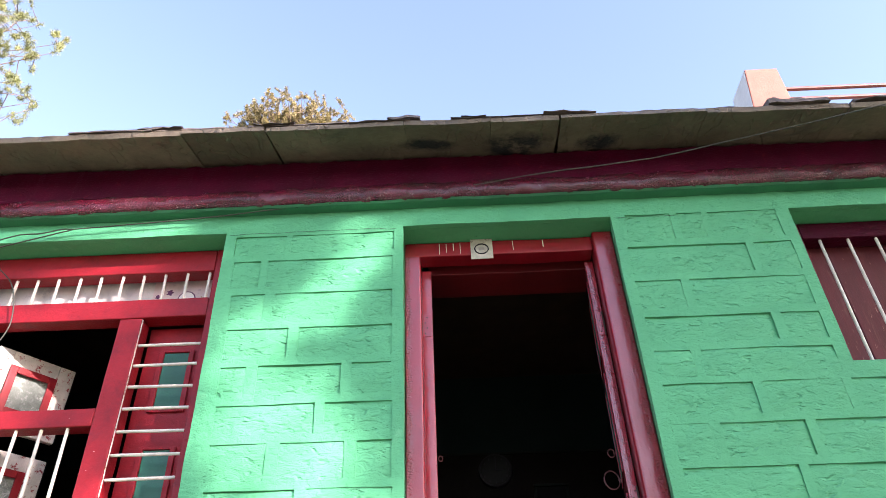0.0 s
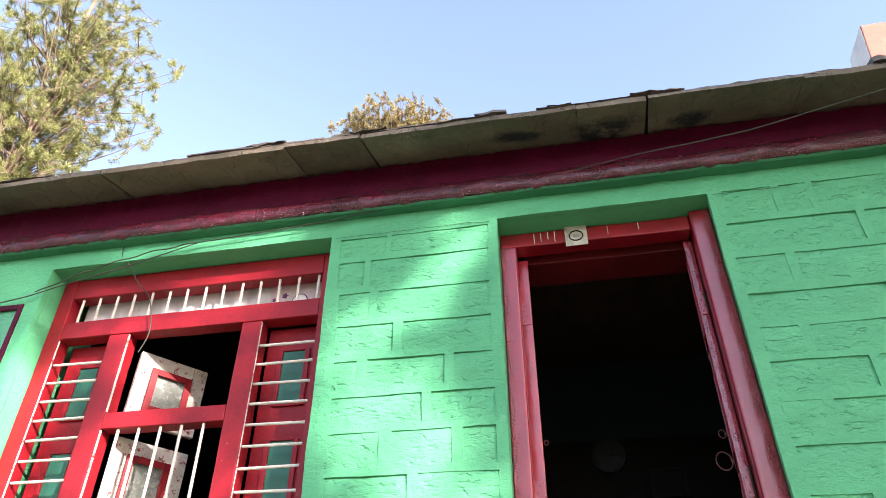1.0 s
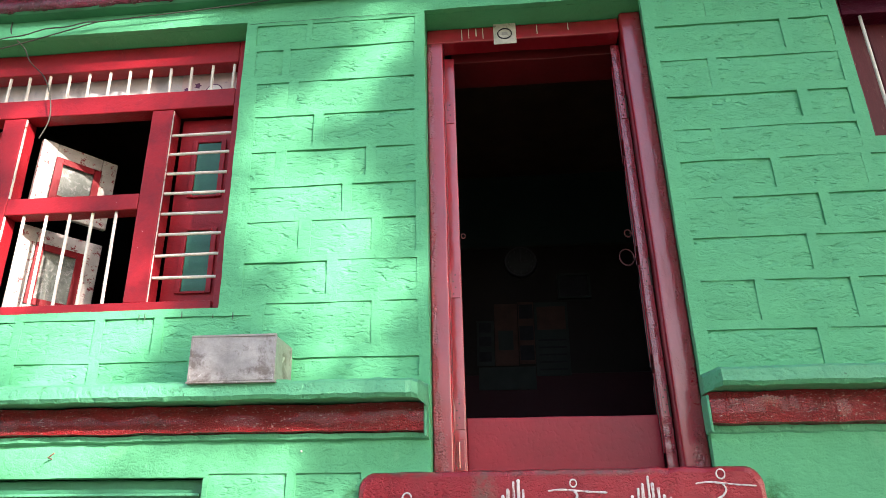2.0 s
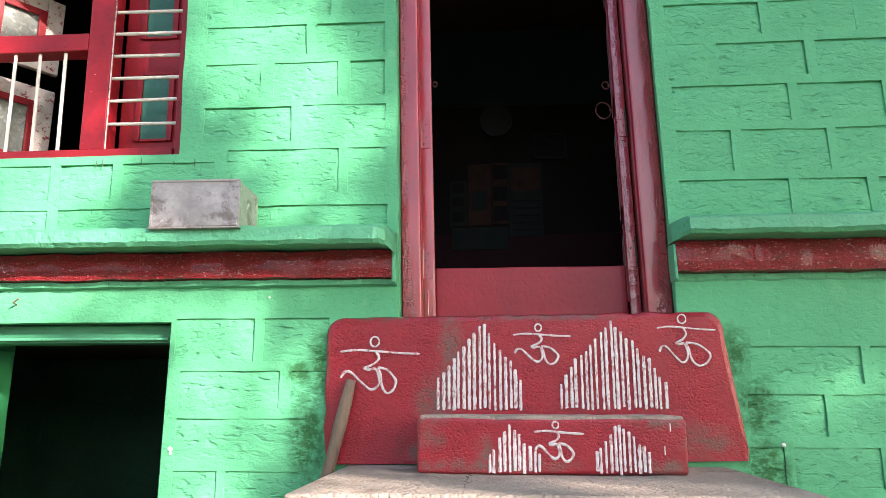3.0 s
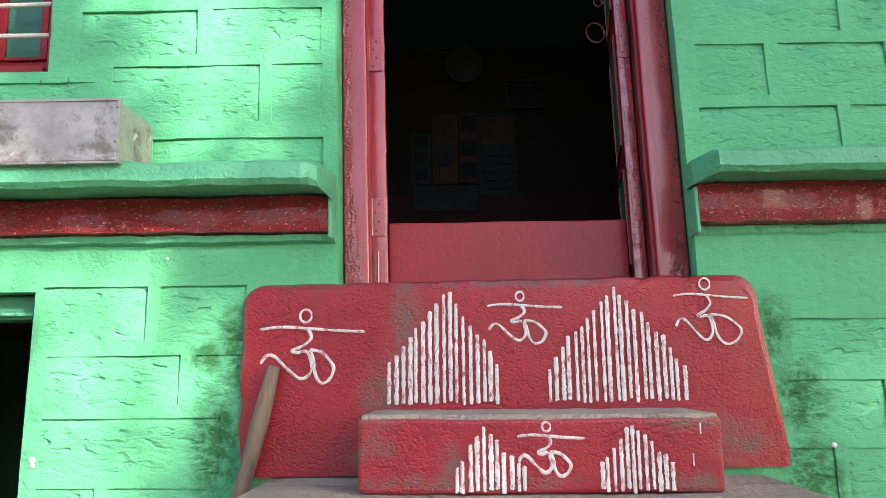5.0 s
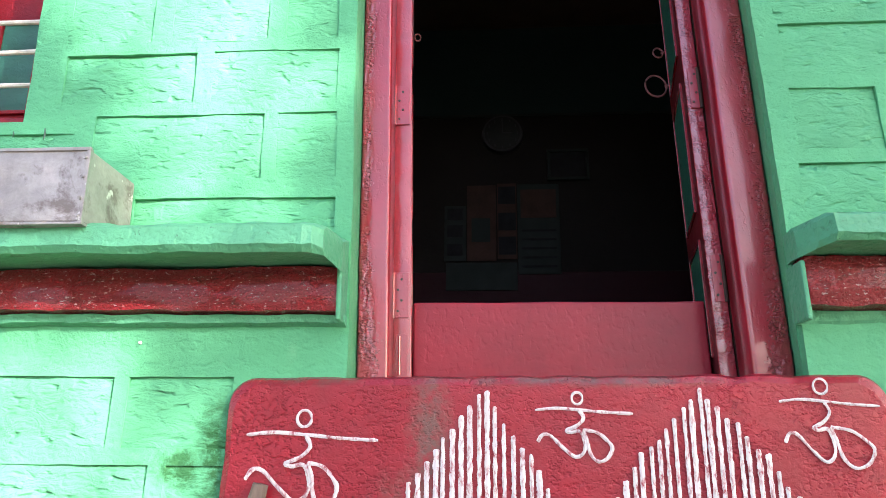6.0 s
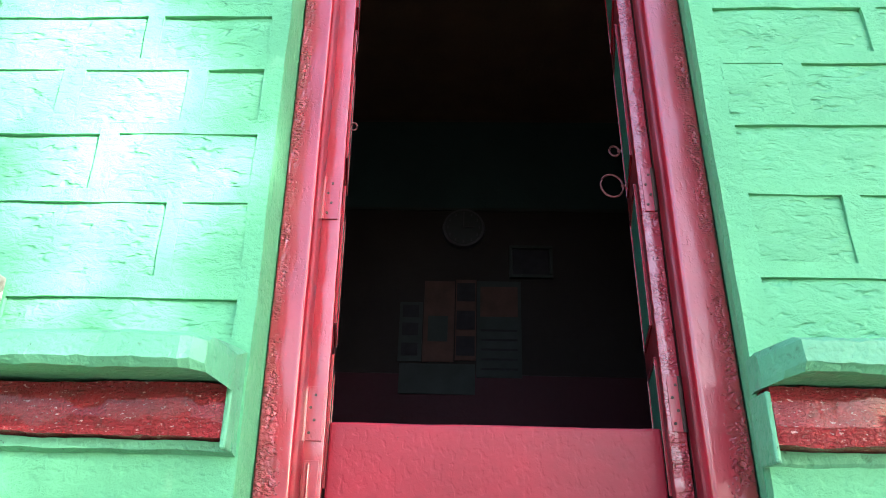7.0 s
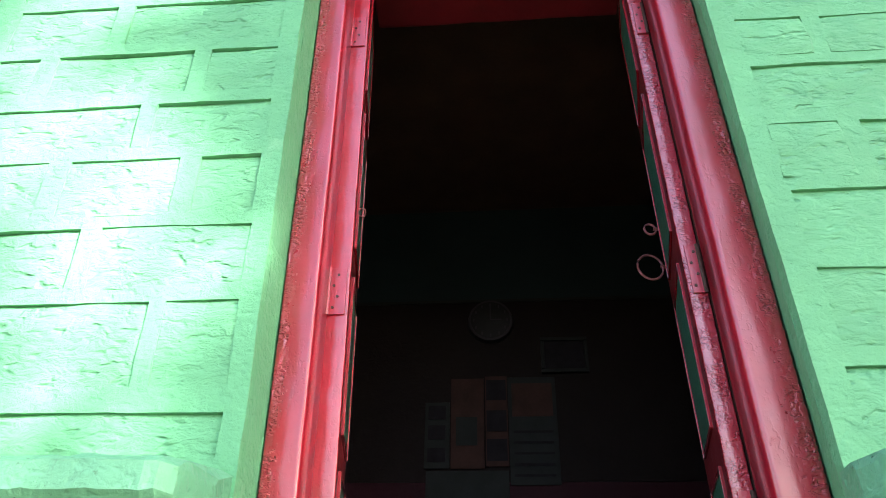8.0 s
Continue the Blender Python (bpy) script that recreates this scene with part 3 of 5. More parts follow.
def make_eaves():
    fz = extrude_x([(0.0, 3.872), (-0.050, 3.890), (-0.058, 3.93), (-0.058, 3.975), (-0.060, 4.05), (-0.055, 4.155), (0.0, 4.155)], spans(WEST, EAST, 0.035), 0.008, 16.0)
    for v in fz.verts:
        if v.co.z > 4.1:
            v.co.z -= 0.006 + 0.011 * v.co.x
    fr = part("eaves_frieze", fz, mat_maroon)
    tagged(fr, "dark maroon painted eaves frieze under the slates", "frieze", kind="structure")
    lip = part("frieze_lip", extrude_x([(-0.047, 3.872), (-0.064, 3.870), (-0.080, 3.884), (-0.083, 3.93), (-0.068, 3.968), (-0.061, 3.972), (-0.0605, 3.90)], spans(WEST, EAST, 0.018), 0.010, 17.0), mat_maroon_lip, fr, "thickly wrinkled maroon paint on the lower edge", smooth=True)
    # darker green than the wall paint: the frieze's shadow is put into it
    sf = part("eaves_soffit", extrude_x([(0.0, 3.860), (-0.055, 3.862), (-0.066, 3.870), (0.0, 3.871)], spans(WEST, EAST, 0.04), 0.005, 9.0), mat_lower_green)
    tagged(sf, "green plaster soffit under the maroon frieze, darkened as shade", "soffit", kind="structure")
    roof = root("roof", 0, 0, 4.15, "pitched roof of grey-green stone slates with a ragged edge", "roof", kind="structure")
    part("roof_deck", extrude_x([(-0.02, 4.162), (2.6, 5.25), (2.6, 5.20), (-0.02, 4.115 + 0.04)], [WEST, EAST]), mat_dark_wood, roof, lean=False)
    r = random.Random(3)
    edges = [WEST, -3.9, -3.25, -2.60, -1.5, -1.08, -0.40, 0.02, 0.355, 1.05, 1.72, 2.4, EAST]
    open_joints = (-2.60, -1.08, 0.355, 1.72)
    for a, b in zip(edges, edges[1:]):
        drop = r.uniform(-0.004, 0.004)
        prof = [(-0.34 + r.uniform(-0.008, 0.008), 4.105 + drop), (0.45, 4.30 + drop), (0.45, 4.325 + drop), (-0.34, 4.132 + drop)]
        skew = r.uniform(-0.03, 0.03)
        bm = extrude_x(prof, spans(a + (0.005 if a in open_joints else 0.001), b - (0.005 if b in open_joints else 0.001), 0.1), 0.006, 7.0)
        for v in bm.verts:
            v.co.x += skew * (v.co.y + 0.3) / 0.5
        part("slate", dipped(bm), mat_slate, roof)
    # upper courses lap over the eaves slates; some stick out
    for row in range(1, 7):
        x = WEST + r.uniform(0, 0.3)
        while x < EAST - 0.2:
            w = r.uniform(0.35, 0.75)
            y0 = -0.30 + row * 0.30 + r.uniform(-0.03, 0.03) - (0.16 if row == 1 else 0)
            lift = r.uniform(0.006, 0.03)
            z0 = 4.178 + (y0 + 0.30) * 0.40 + lift
            th = r.uniform(0.012, 0.026)
            bm = extrude_x([(y0, z0), (y0 + 0.5, z0 + 0.2), (y0 + 0.5, z0 + 0.2 + th), (y0, z0 + th)], spans(x, min(x + w, EAST), 0.12), 0.012, 6.0)
            part("slate", dipped(bm), mat_slate_top, roof)
            x += w + r.uniform(0.005, 0.05)
    x = WEST
    while x < EAST - 0.1:
        w = r.uniform(0.25, 0.7)
        th = r.uniform(0.006, 0.016)
        y0 = -0.345 + r.uniform(-0.006, 0.02)
        bm = extrude_x([(y0, 4.134), (0.2, 4.27), (0.2, 4.27 + th), (y0 + 0.006, 4.134 + th)], spans(x, min(x + w, EAST), 0.045), 0.007, 15.0)
        part("slate", dipped(bm), mat_slate_top, roof)
        x += w + (r.uniform(0.02, 0.25) if r.random() < 0.5 else 0.004)
    # loose slates on the edge
    for x, w, h in ((-1.72, 0.22, 0.03), (-1.14, 0.2, 0.02), (-0.48, 0.16, 0.035), (-0.12, 0.12, 0.02), (0.28, 0.25, 0.025), (1.35, 0.28, 0.045), (1.75, 0.2, 0.03)):
        bm = extrude_x([(-0.352, 4.142), (0.1, 4.262), (0.1, 4.262 + h), (-0.338, 4.142 + 0.8 * h)], spans(x, x + w, 0.03), 0.013, 17.0)
        part("slate", dipped(bm), mat_slate_top, roof)


make_eaves()


# ---- ledge between the storeys ----
def make_ledges():
    for a, b, dz, out in ((WEST, -0.442, 0.018, 0.20), (0.566, EAST, 0.040, 0.165)):
        up = 0.008 if a > 0 else 0.0
        lip = 0.006 if a > 0 else 0.024
        prof_low = [(0.0, 1.761 + up), (-0.006 - lip, 1.761 + up), (-lip, 1.742 + up), (0.0, 1.735 + up)]
        prof_band = [(0.0, 1.866 + 2.4 * up), (-0.054, 1.865 + 2.4 * up), (-0.060, 1.80 + up), (-0.056, 1.766 + up), (0.0, 1.762 + up)]
        prof_top = [(0.0, 1.955), (-out + 0.03, 1.918 + dz), (-out, 1.903 + dz), (-out - 0.003, 1.860 + dz), (-out + 0.012, 1.846 + dz), (-0.06, 1.867 + dz * 0.3 + up), (0.0, 1.867 + dz * 0.3 + up)]
        lg = root("ledge", (a + b) / 2, 0, 1.75, "green plaster ledge with a dark red band below it", "ledge", kind="structure")
        top = extrude_x(prof_top, spans(a, b, 0.02), 0.005, 7.0)
        for v in top.verts:
            v.co += Vector((0, noise.noise(v.co * 60.0), noise.noise(v.co * 60.0 + Vector((5, 1, 2))))) * 0.003
            d = b - v.co.x if a < 0 else v.co.x - a
            if a < 0 and d < 0.055:
                q = 1 - d / 0.055
                v.co.y *= 0.35 + 0.65 * math.sqrt(max(0.0, 1 - q * q))
                v.co.z -= 0.012 * q ** 3
            elif a > 0 and d < 0.035:
                v.co.y *= 0.35 + 0.65 * d / 0.035
                v.co.z -= 0.008 * (1 - d / 0.035)
        part("ledge_top", top, mat_ledge, lg, "mint green rounded plaster ledge")
        part("ledge_band", extrude_x(prof_band, spans(a + (0.0125 if a > 0 else 0), b - (0.0135 if a < 0 else 0), 0.022), 0.006, 9.0), mat_band_red, lg, "dark red wrinkled paint band")
        e0, e1 = (b - 0.013, b - 0.001) if a < 0 else (a + 0.001, a + 0.012)
        part("ledge_end", box(e0, e1, -0.064, 0.02, 1.742, 1.872, 0.004, cuts=10, wob=0.004), mat_ledge, lg, "green plaster end of the ledge")
        part("ledge_foot", extrude_x(prof_low, spans(a, b, 0.022), 0.006, 9.0), mat_ledge, lg)


make_ledges()


# ---- door ----
def door_post(x_out, x_in, y_front, y_back, z0, z1, seed):
    """A post under many coats of enamel: smooth by its inner arris, thickly wrinkled towards the plaster."""
    side = 1 if x_out > x_in else -1
    w = abs(x_out - x_in)
    section = [(0.0, y_back - y_front), (0.0, 0.03), (0.0, 0.008), (0.03, 0.002)]
    section += [(0.07 + 0.83 * k / 19, 0.0) for k in range(20)] + [(0.94, 0.001), (0.975, 0.004), (1.0, 0.012)]
    section += [(1.0, 0.04), (1.0, 0.07), (0.97, 0.074), (0.97, y_back - y_front)]
    verts, faces, rough = [], [], []
    rows_ = round((z1 - z0) / 0.0062)
    for k in range(rows_ + 1):
        z = z0 + (z1 - z0) * k / rows_
        reach = 0.36 + 0.22 * noise.noise(Vector((seed, z * 3.2, 0))) + 0.12 * noise.noise(Vector((seed, z * 17, 4))) + 0.9 * max(0.0, 1.98 - z)
        for u, d in section:
            x, y = x_out - side * w * u, y_front + d
            m = max(0.0, min(1.0, (reach - u + 0.22 * noise.noise(Vector((x * 150, z * 110, seed + 5)))) / 0.10)) * (1 if d < 0.05 else 0)
            rough.append(m > 0.5)
            lump = noise.noise(Vector((x * 190, z * 130, seed))) + 0.7 * noise.noise(Vector((x * 300, z * 260, seed + 3)))
            ripple = 0.0012 * noise.noise(Vector((u * 1.5, z * 9, seed + 7)))
            verts.append((x + 0.0012 * m * lump + 0.002 * noise.noise(Vector((z * 2.2, seed, 1))), y - 0.0018 * m * lump + ripple, z))
    n = len(section)
    for k in range(rows_):
        for j in range(n - 1):
            q = (k * n + j, k * n + j + 1, (k + 1) * n + j + 1, (k + 1) * n + j)
            faces.append(q if side < 0 else q[::-1])
        back = (k * n + n - 1, k * n, (k + 1) * n, (k + 1) * n + n - 1)
        faces.append(back if side < 0 else back[::-1])
    faces.append(tuple(range(n)) if side > 0 else tuple(range(n))[::-1])
    top = tuple(rows_ * n + j for j in range(n))
    faces.append(top[::-1] if side > 0 else top)
    return verts, faces, rough


def sheared(bm, y0, slope):
    """Swings a leaf a little past square by a shear about its hinge."""
    for v in bm.verts:
        v.co.x += slope * (v.co.y - y0)
    return bm


def make_door():
    for pts in (((0.5765, 0.0302), (0.6025, 0.0302), (0.6025, 0.142)), ((-0.4385, 0.0302), (-0.4455, 0.142), (-0.4455, 0.0302))):
        bm = bmesh.new()
        lo, hi = [bm.verts.new((x, y, 1.62)) for x, y in pts], [bm.verts.new((x, y, 3.75)) for x, y in pts]
        bm.faces.new(lo), bm.faces.new(hi)
        for k in range(3):
            bm.faces.new((lo[k], lo[(k + 1) % 3], hi[(k + 1) % 3], hi[k]))
        part("reveal_plaster", bm, mat_mortar, facade)
    door = root("door_1", 0.07, 0.2, 1.62, "open double door in a glossy red wooden frame", "door", kind="structure")
    for args in ((-0.4445, -0.364, 0.138, 0.242, 1.62, 3.660, 2.0), (0.5935, 0.497, 0.108, 0.212, 1.62, 3.745, 9.0)):
        verts, faces, rough = door_post(*args)
        ob = mesh_object("jamb", verts, faces, mat_red_post, door, "thickly enamelled glossy red post, wrinkled along its outer edge")
        ob.data.materials.append(mat_red_wrinkle)
        for p in ob.data.polygons:
            p.material_index = 1 if len(p.vertices) == 4 and rough[p.vertices[0]] else 0
        ob.data.shade_smooth()
        ob.data.set_sharp_from_angle(angle=radians(50))
    # dark strips added behind the posts, standing in for shade in the gap
    part("jamb_back", box(-0.4445, -0.374, 0.2435, 0.305, 1.62, 3.745, 0.002), mat_dark_wood, door, "dark strip added to blacken the gap behind the post")
    part("jamb_back", box(0.502, 0.598, 0.2135, 0.30, 1.62, 3.745, 0.002), mat_dark_wood, door, "dark strip added to blacken the gap behind the post")
    part("head", box(-0.4445, 0.495, 0.142, 0.242, 3.662, 3.745, 0.006, cuts=14, wob=0.004), mat_red_gloss, door)
    part("head_soffit", box(-0.34, 0.50, 0.302, 0.52, 3.655, 3.75, 0.004, cuts=10, wob=0.006), mat_shaded_red, door)
    part("threshold_board", box(-0.322, 0.464, 0.303, 0.333, 1.62, 1.862, 0.006, cuts=10, wob=0.003), mat_board, door, "red painted board across the foot of the doorway")
    # leaves, folded back into the room a little past square
    for side in (-1, 1):
        xa, y0, y1, slope = (-0.371, 0.246, 0.60, -0.17) if side < 0 else (0.457, 0.222, 0.60, 0.165)
        xb = xa + (0.052 if side < 0 else 0.040)
        leaf = part("door_leaf", sheared(box(xa, xb, y0, y1, 1.626, 3.645, 0.004), y0, slope), mat_shaded_red, door, "red door leaf with green panels, folded inwards")
        edge = box(xa - 0.0005, xb + 0.0005, y0 - 0.0035, y0 + 0.010, 1.626, 3.645, 0.003, cuts=150)
        for v in edge.verts:
            f = noise.noise(v.co * 70.0) + 0.6 * noise.noise(v.co * 150.0)
            v.co.y += 0.0016 * f
            v.co.x += 0.0012 * noise.noise(v.co * 50.0 + Vector((3, 1, 8)))
        part("leaf_edge", edge, mat_red_post if side < 0 else mat_red_wrinkle, leaf, "glossy wrinkled edge of the leaf", smooth=True)
        face = xa if side > 0 else xb
        for za, zb in ((1.72, 2.02), (2.12, 2.50), (2.61, 3.05), (3.16, 3.56)):
            part("panel", sheared(box(face - 0.0035, face + 0.0035, y0 + 0.075, y1 - 0.07, za, zb, 0.001), y0, slope), mat_shutter_green, leaf, "dark green panel")
            for yy in (y0 + 0.070, y1 - 0.065):
                part("panel_bead", sheared(box(face - 0.007, face + 0.007, yy - 0.004, yy + 0.004, za - 0.01, zb + 0.01, 0.001), y0, slope), mat_red_gloss, leaf)
            for zc in (za - 0.006, zb + 0.006):
                part("panel_bead", sheared(box(face - 0.006, face + 0.006, y0 + 0.075, y1 - 0.07, zc - 0.005, zc + 0.005, 0.001), y0, slope), mat_red_gloss, leaf)
        # painted-over hinges on the edge
        for z in ((1.805, 2.37, 3.26) if side < 0 else (1.84, 2.39, 3.22)):
            h = part("hinge", box(xa + 0.008, xb - 0.006, y0 - 0.0085, y0 - 0.0045, z, z + 0.125, 0.001), mat_red_post, leaf, "painted-over butt hinge")
            part("hinge_knuckle", tube([(xb - 0.004 if side > 0 else xa + 0.004, y0 - 0.008, z), (xb - 0.004 if side > 0 else xa + 0.004, y0 - 0.008, z + 0.125)], 0.0045, 8), mat_dark_wood if side > 0 else mat_red_post, h)
            for k in range(4):
                part("screw", tube([(xa + 0.016 + 0.010 * (k % 2), y0 - 0.0085, z + 0.018 + 0.029 * k), (xa + 0.016 + 0.010 * (k % 2), y0 - 0.0105, z + 0.018 + 0.029 * k)], 0.0035, 8), mat_dark_wood, h)
        if side < 0:
            part("bolt_plate", box(xa + 0.010, xb - 0.008, y0 - 0.008, y0 - 0.0045, 1.648, 1.762, 0.001), mat_red_post, leaf, "painted-over bolt plate")
            part("bolt", tube([(xa + 0.021, y0 - 0.010, 1.655), (xa + 0.021, y0 - 0.010, 1.755)], 0.004, 8), mat_red_gloss, leaf)
        # iron rings by the meeting edge
        yr = y1 - 0.045
        xr = face + slope * (yr - y0)
        for zc, rad in ((2.652, 0.046), (2.778, 0.021)) if side > 0 else ():
            pts = [(xr - side * (0.012 + rad * 0.75 * (1 - math.cos(q))), yr + 0.25 * rad * math.sin(q), zc + rad * math.sin(q)) for q in (2 * math.pi * k / 20 for k in range(21))]
            part("ring_handle", tube(pts, 0.0034, 6), mat_iron, leaf, "iron ring handle")
            part("handle_staple", tube([(xr + side * 0.004, yr, zc), (xr - side * 0.018, yr, zc)], 0.005, 6), mat_iron, leaf)
    q0 = (-0.312, 0.262, 2.672)
    pts = [(q0[0] + 0.008 + 0.009 * math.cos(q), q0[1] - 0.004 * math.sin(q), q0[2] + 0.010 * math.sin(q)) for q in (2 * math.pi * k / 12 for k in range(13))]
    part("latch_ring", tube(pts, 0.0022, 6), mat_iron, door, "small iron latch ring")
    # paper charm on the head
    card = root("paper_card", -0.06, 0.14, 3.66, "small white printed paper card pasted over the door", "card")
    part("sheet", box(-0.112, -0.002, 0.134, 0.138, 3.632, 3.752, 0.001, cuts=4, wob=0.002), mat_paper, card)
    part("printed_mark", tube([(-0.057 + 0.034 * math.cos(q), 0.132, 3.69 + 0.03 * math.sin(q)) for q in (2 * math.pi * k / 18 for k in range(19))], 0.0035, 5), mat_black, card)
    part("printed_mark", box(-0.072, -0.042, 0.130, 0.1325, 3.682, 3.698, 0.001), mat_steel, card)
    for k, (xx, w) in enumerate(((-0.27, 0.004), (-0.235, 0.003), (-0.20, 0.005), (-0.165, 0.003), (0.10, 0.003), (0.25, 0.004))):
        part("paint_scrape", box(xx, xx + w, 0.1375, 0.1415, 3.672 + 0.01 * (k % 3), 3.735, 0.0008), mat_cream, door)


make_door()


# ---- windows ----
def bar(parent, p, q, r=0.0075):
    part("bar", tube([p, q], r, 8), mat_cream, parent)


def shutter(parent, x0, x1, z0, z1, y, panels, mat_panel, label):
    """A framed shutter leaf with raised beads round its panels."""
    leaf = part("shutter", box(x0, x1, y, y + 0.03, z0, z1, 0.004), mat_red_window, parent, label)
    for za, zb in panels:
        part("panel", box(x0 + 0.098, x1 - 0.085, y - 0.004, y - 0.0005, za, zb, 0.001), mat_panel, leaf)
        for xa, xb in ((x0 + 0.072, x0 + 0.098), (x1 - 0.085, x1 - 0.06)):
            part("panel_bead", box(xa, xb, y - 0.014, y - 0.0005, za - 0.012, zb + 0.012, 0.003), mat_red_window, leaf)
        for zc in (za - 0.007, zb + 0.007):
            part("panel_bead", box(x0 + 0.0985, x1 - 0.0855, y - 0.013, y - 0.0005, zc - 0.006, zc + 0.006, 0.002), mat_red_window, leaf)
    return leaf


def make_window():
    x0, x1, z0, z1 = -3.005, -1.345, 2.283, 3.752
    y0, y1 = 0.125, 0.215
    w = root("window_1", (x0 + x1) / 2, 0.15, z0, "red wooden three-light window with white bars and one leaf ajar", "window", kind="structure")
    part("window_frame", box(x0, x0 + 0.088, y0, y1, z0, z1, 0.005, cuts=14, wob=0.003), mat_red_window, w, "red painted post")
    part("window_frame", box(x1 - 0.055, x1, y0, y1, z0, z1, 0.005, cuts=14, wob=0.003), mat_red_window, w, "red painted post")
    part("window_frame", box(x0 + 0.09, x1 - 0.057, y0 + 0.002, y1, 3.625, z1, 0.005, cuts=12, wob=0.003), mat_red_window, w, "red painted head rail")
    part("window_sill", box(x0 + 0.09, x1 - 0.057, y0 - 0.012, y1, z0, 2.356, 0.005, cuts=12, wob=0.003), mat_red_window, w, "red painted bottom rail")
    part("transom", box(x0 + 0.09, x1 - 0.057, y0 + 0.001, y1, 3.362, 3.466, 0.005, cuts=12, wob=0.003), mat_red_window, w)
    for a, b in ((-2.600, -2.485), (-1.818, -1.708)):
        part("mullion", box(a, b, y0 + 0.003, y1, 2.358, 3.36, 0.005, cuts=10, wob=0.003), mat_red_window, w)
    part("middle_rail", box(-2.483, -1.82, y0 + 0.004, y1, 2.820, 2.905, 0.005, cuts=8, wob=0.003), mat_red_window, w)
    # chipped edges inside the posts, with sunlight put into their cream colour
    part("edge_strip", box(x0 + 0.089, x0 + 0.097, y0 + 0.004, y0 + 0.012, 2.36, 3.355, 0.003), mat_sunlit_flaked, w)
    part("edge_strip", box(-2.4845, -2.477, y0 + 0.004, y0 + 0.016, 2.91, 3.355, 0.003), mat_sunlit_flaked, w)
    part("edge_strip", box(-1.7075, -1.7035, y0 + 0.004, y0 + 0.012, 2.36, 3.355, 0.003), mat_sunlit_flaked, w)
    part("edge_strip", box(-2.4845, -2.477, y0 + 0.004, y0 + 0.016, 2.36, 2.815, 0.003), mat_sunlit_flaked, w)
    for k in range(14):
        xx = -2.86 + k * (1.43 / 13)
        bar(w, (xx, 0.150, 3.46), (xx + rng.uniform(-0.004, 0.004), 0.150, 3.632))
    for k in range(8):
        zz = 2.47 + k * 0.106
        bar(w, (-2.91, 0.150, zz), (-2.603, 0.150, zz + rng.uniform(-0.004, 0.004)))
        bar(w, (-1.706, 0.150, zz + 0.01), (-1.398, 0.150, zz + 0.01 + rng.uniform(-0.004, 0.004)))
    for k in range(5):
        xx = -2.395 + k * 0.117
        bar(w, (xx, 0.150, 2.35), (xx + rng.uniform(-0.004, 0.004), 0.150, 2.825))
    for a, b in ((-2.90, -2.602), (-1.706, -1.402)):
        shutter(w, a, b, 2.36, 3.36, 0.235, ((2.44, 2.74), (2.93, 3.22)), mat_shutter_green, "closed red shutter with dark green panels")
    # glazed leaf standing ajar in the middle light
    for za, zb in ((2.36, 2.82), (2.91, 3.30)):
        leaf = new("casement")
        leaf.parent = w
        leaf.location = Vector((-2.475, 0.225, za)) - w.location
        leaf.rotation_euler = (0, 0, radians(54))
        tagged(leaf, "red casement with reflections painted on its pane, standing ajar")
        h = zb - za
        for n_, args in (("stile", (0, 0.075, 0, 0.032, 0, h)), ("stile", (0.305, 0.385, 0, 0.032, 0, h)),
                         ("rail", (0.076, 0.304, 0.001, 0.031, 0, 0.07)), ("rail", (0.076, 0.304, 0.001, 0.031, h - 0.075, h))):
            bm = box(*args, 0.004)
            me = bpy.data.meshes.new(n_)
            bm.to_mesh(me)
            bm.free()
            me.materials.append(mat_sunlit_flaked)
            o = new(n_, me)
            o.parent = leaf
        for args in ((0.076, 0.112, -0.010, 0.0, 0.071, h - 0.076), (0.268, 0.304, -0.010, 0.0, 0.071, h - 0.076), (0.1125, 0.2675, -0.010, 0.0, 0.071, 0.105), (0.1125, 0.2675, -0.010, 0.0, h - 0.11, h - 0.076)):
            bm = box(*args, 0.002)
            me = bpy.data.meshes.new("pane_bead")
            bm.to_mesh(me)
            bm.free()
            me.materials.append(mat_red_window)
            o = new("pane_bead", me)
            o.parent = leaf
        bm = box(0.077, 0.303, 0.012, 0.018, 0.071, h - 0.076, 0.001)
        me = bpy.data.meshes.new("pane")
        bm.to_mesh(me)
        bm.free()
        me.materials.append(mat_pane_reflection)
        o = new("pane", me)
        o.parent = leaf
    cur = part("curtain", box(-2.90, -1.72, 0.235, 0.24, 3.40, 3.66, 0.0, cuts=40), mat_curtain, None)
    for v in cur.data.vertices:
        v.co.y += 0.008 * math.sin(v.co.x * 42)
    tagged(cur, "white cloth curtain behind the upper window bars", "curtain")
    cl = part("cloth", box(-1.742, -1.40, 0.236, 0.241, 3.40, 3.66, 0.0, cuts=10), mat_pattern, None)
    tagged(cl, "pale pink cloth printed with purple flowers behind the bars", "cloth")
    for x, z, r_, n_, m in ((-1.668, 3.486, 0.024, 16, mat_purple), (-1.654, 3.572, 0.022, 5, mat_purple), (-1.563, 3.530, 0.046, 20, mat_purple), (-1.563, 3.530, 0.040, 20, mat_white), (-1.479, 3.525, 0.026, 6, mat_ochre),
                            (-1.668, 3.486, 0.014, 12, mat_pattern), (-1.668, 3.486, 0.008, 10, mat_purple), (-1.715, 3.55, 0.016, 5, mat_purple)):
        front = 0.2335 - (0.0015 if r_ in (0.040, 0.014) else 0.003 if r_ == 0.008 else 0)
        bm = tube([(x, 0.2355, z), (x, front, z)], r_, max(n_ * 2, 12))
        if n_ < 8:
            for v in bm.verts:
                q = math.atan2(v.co.z - z, v.co.x - x)
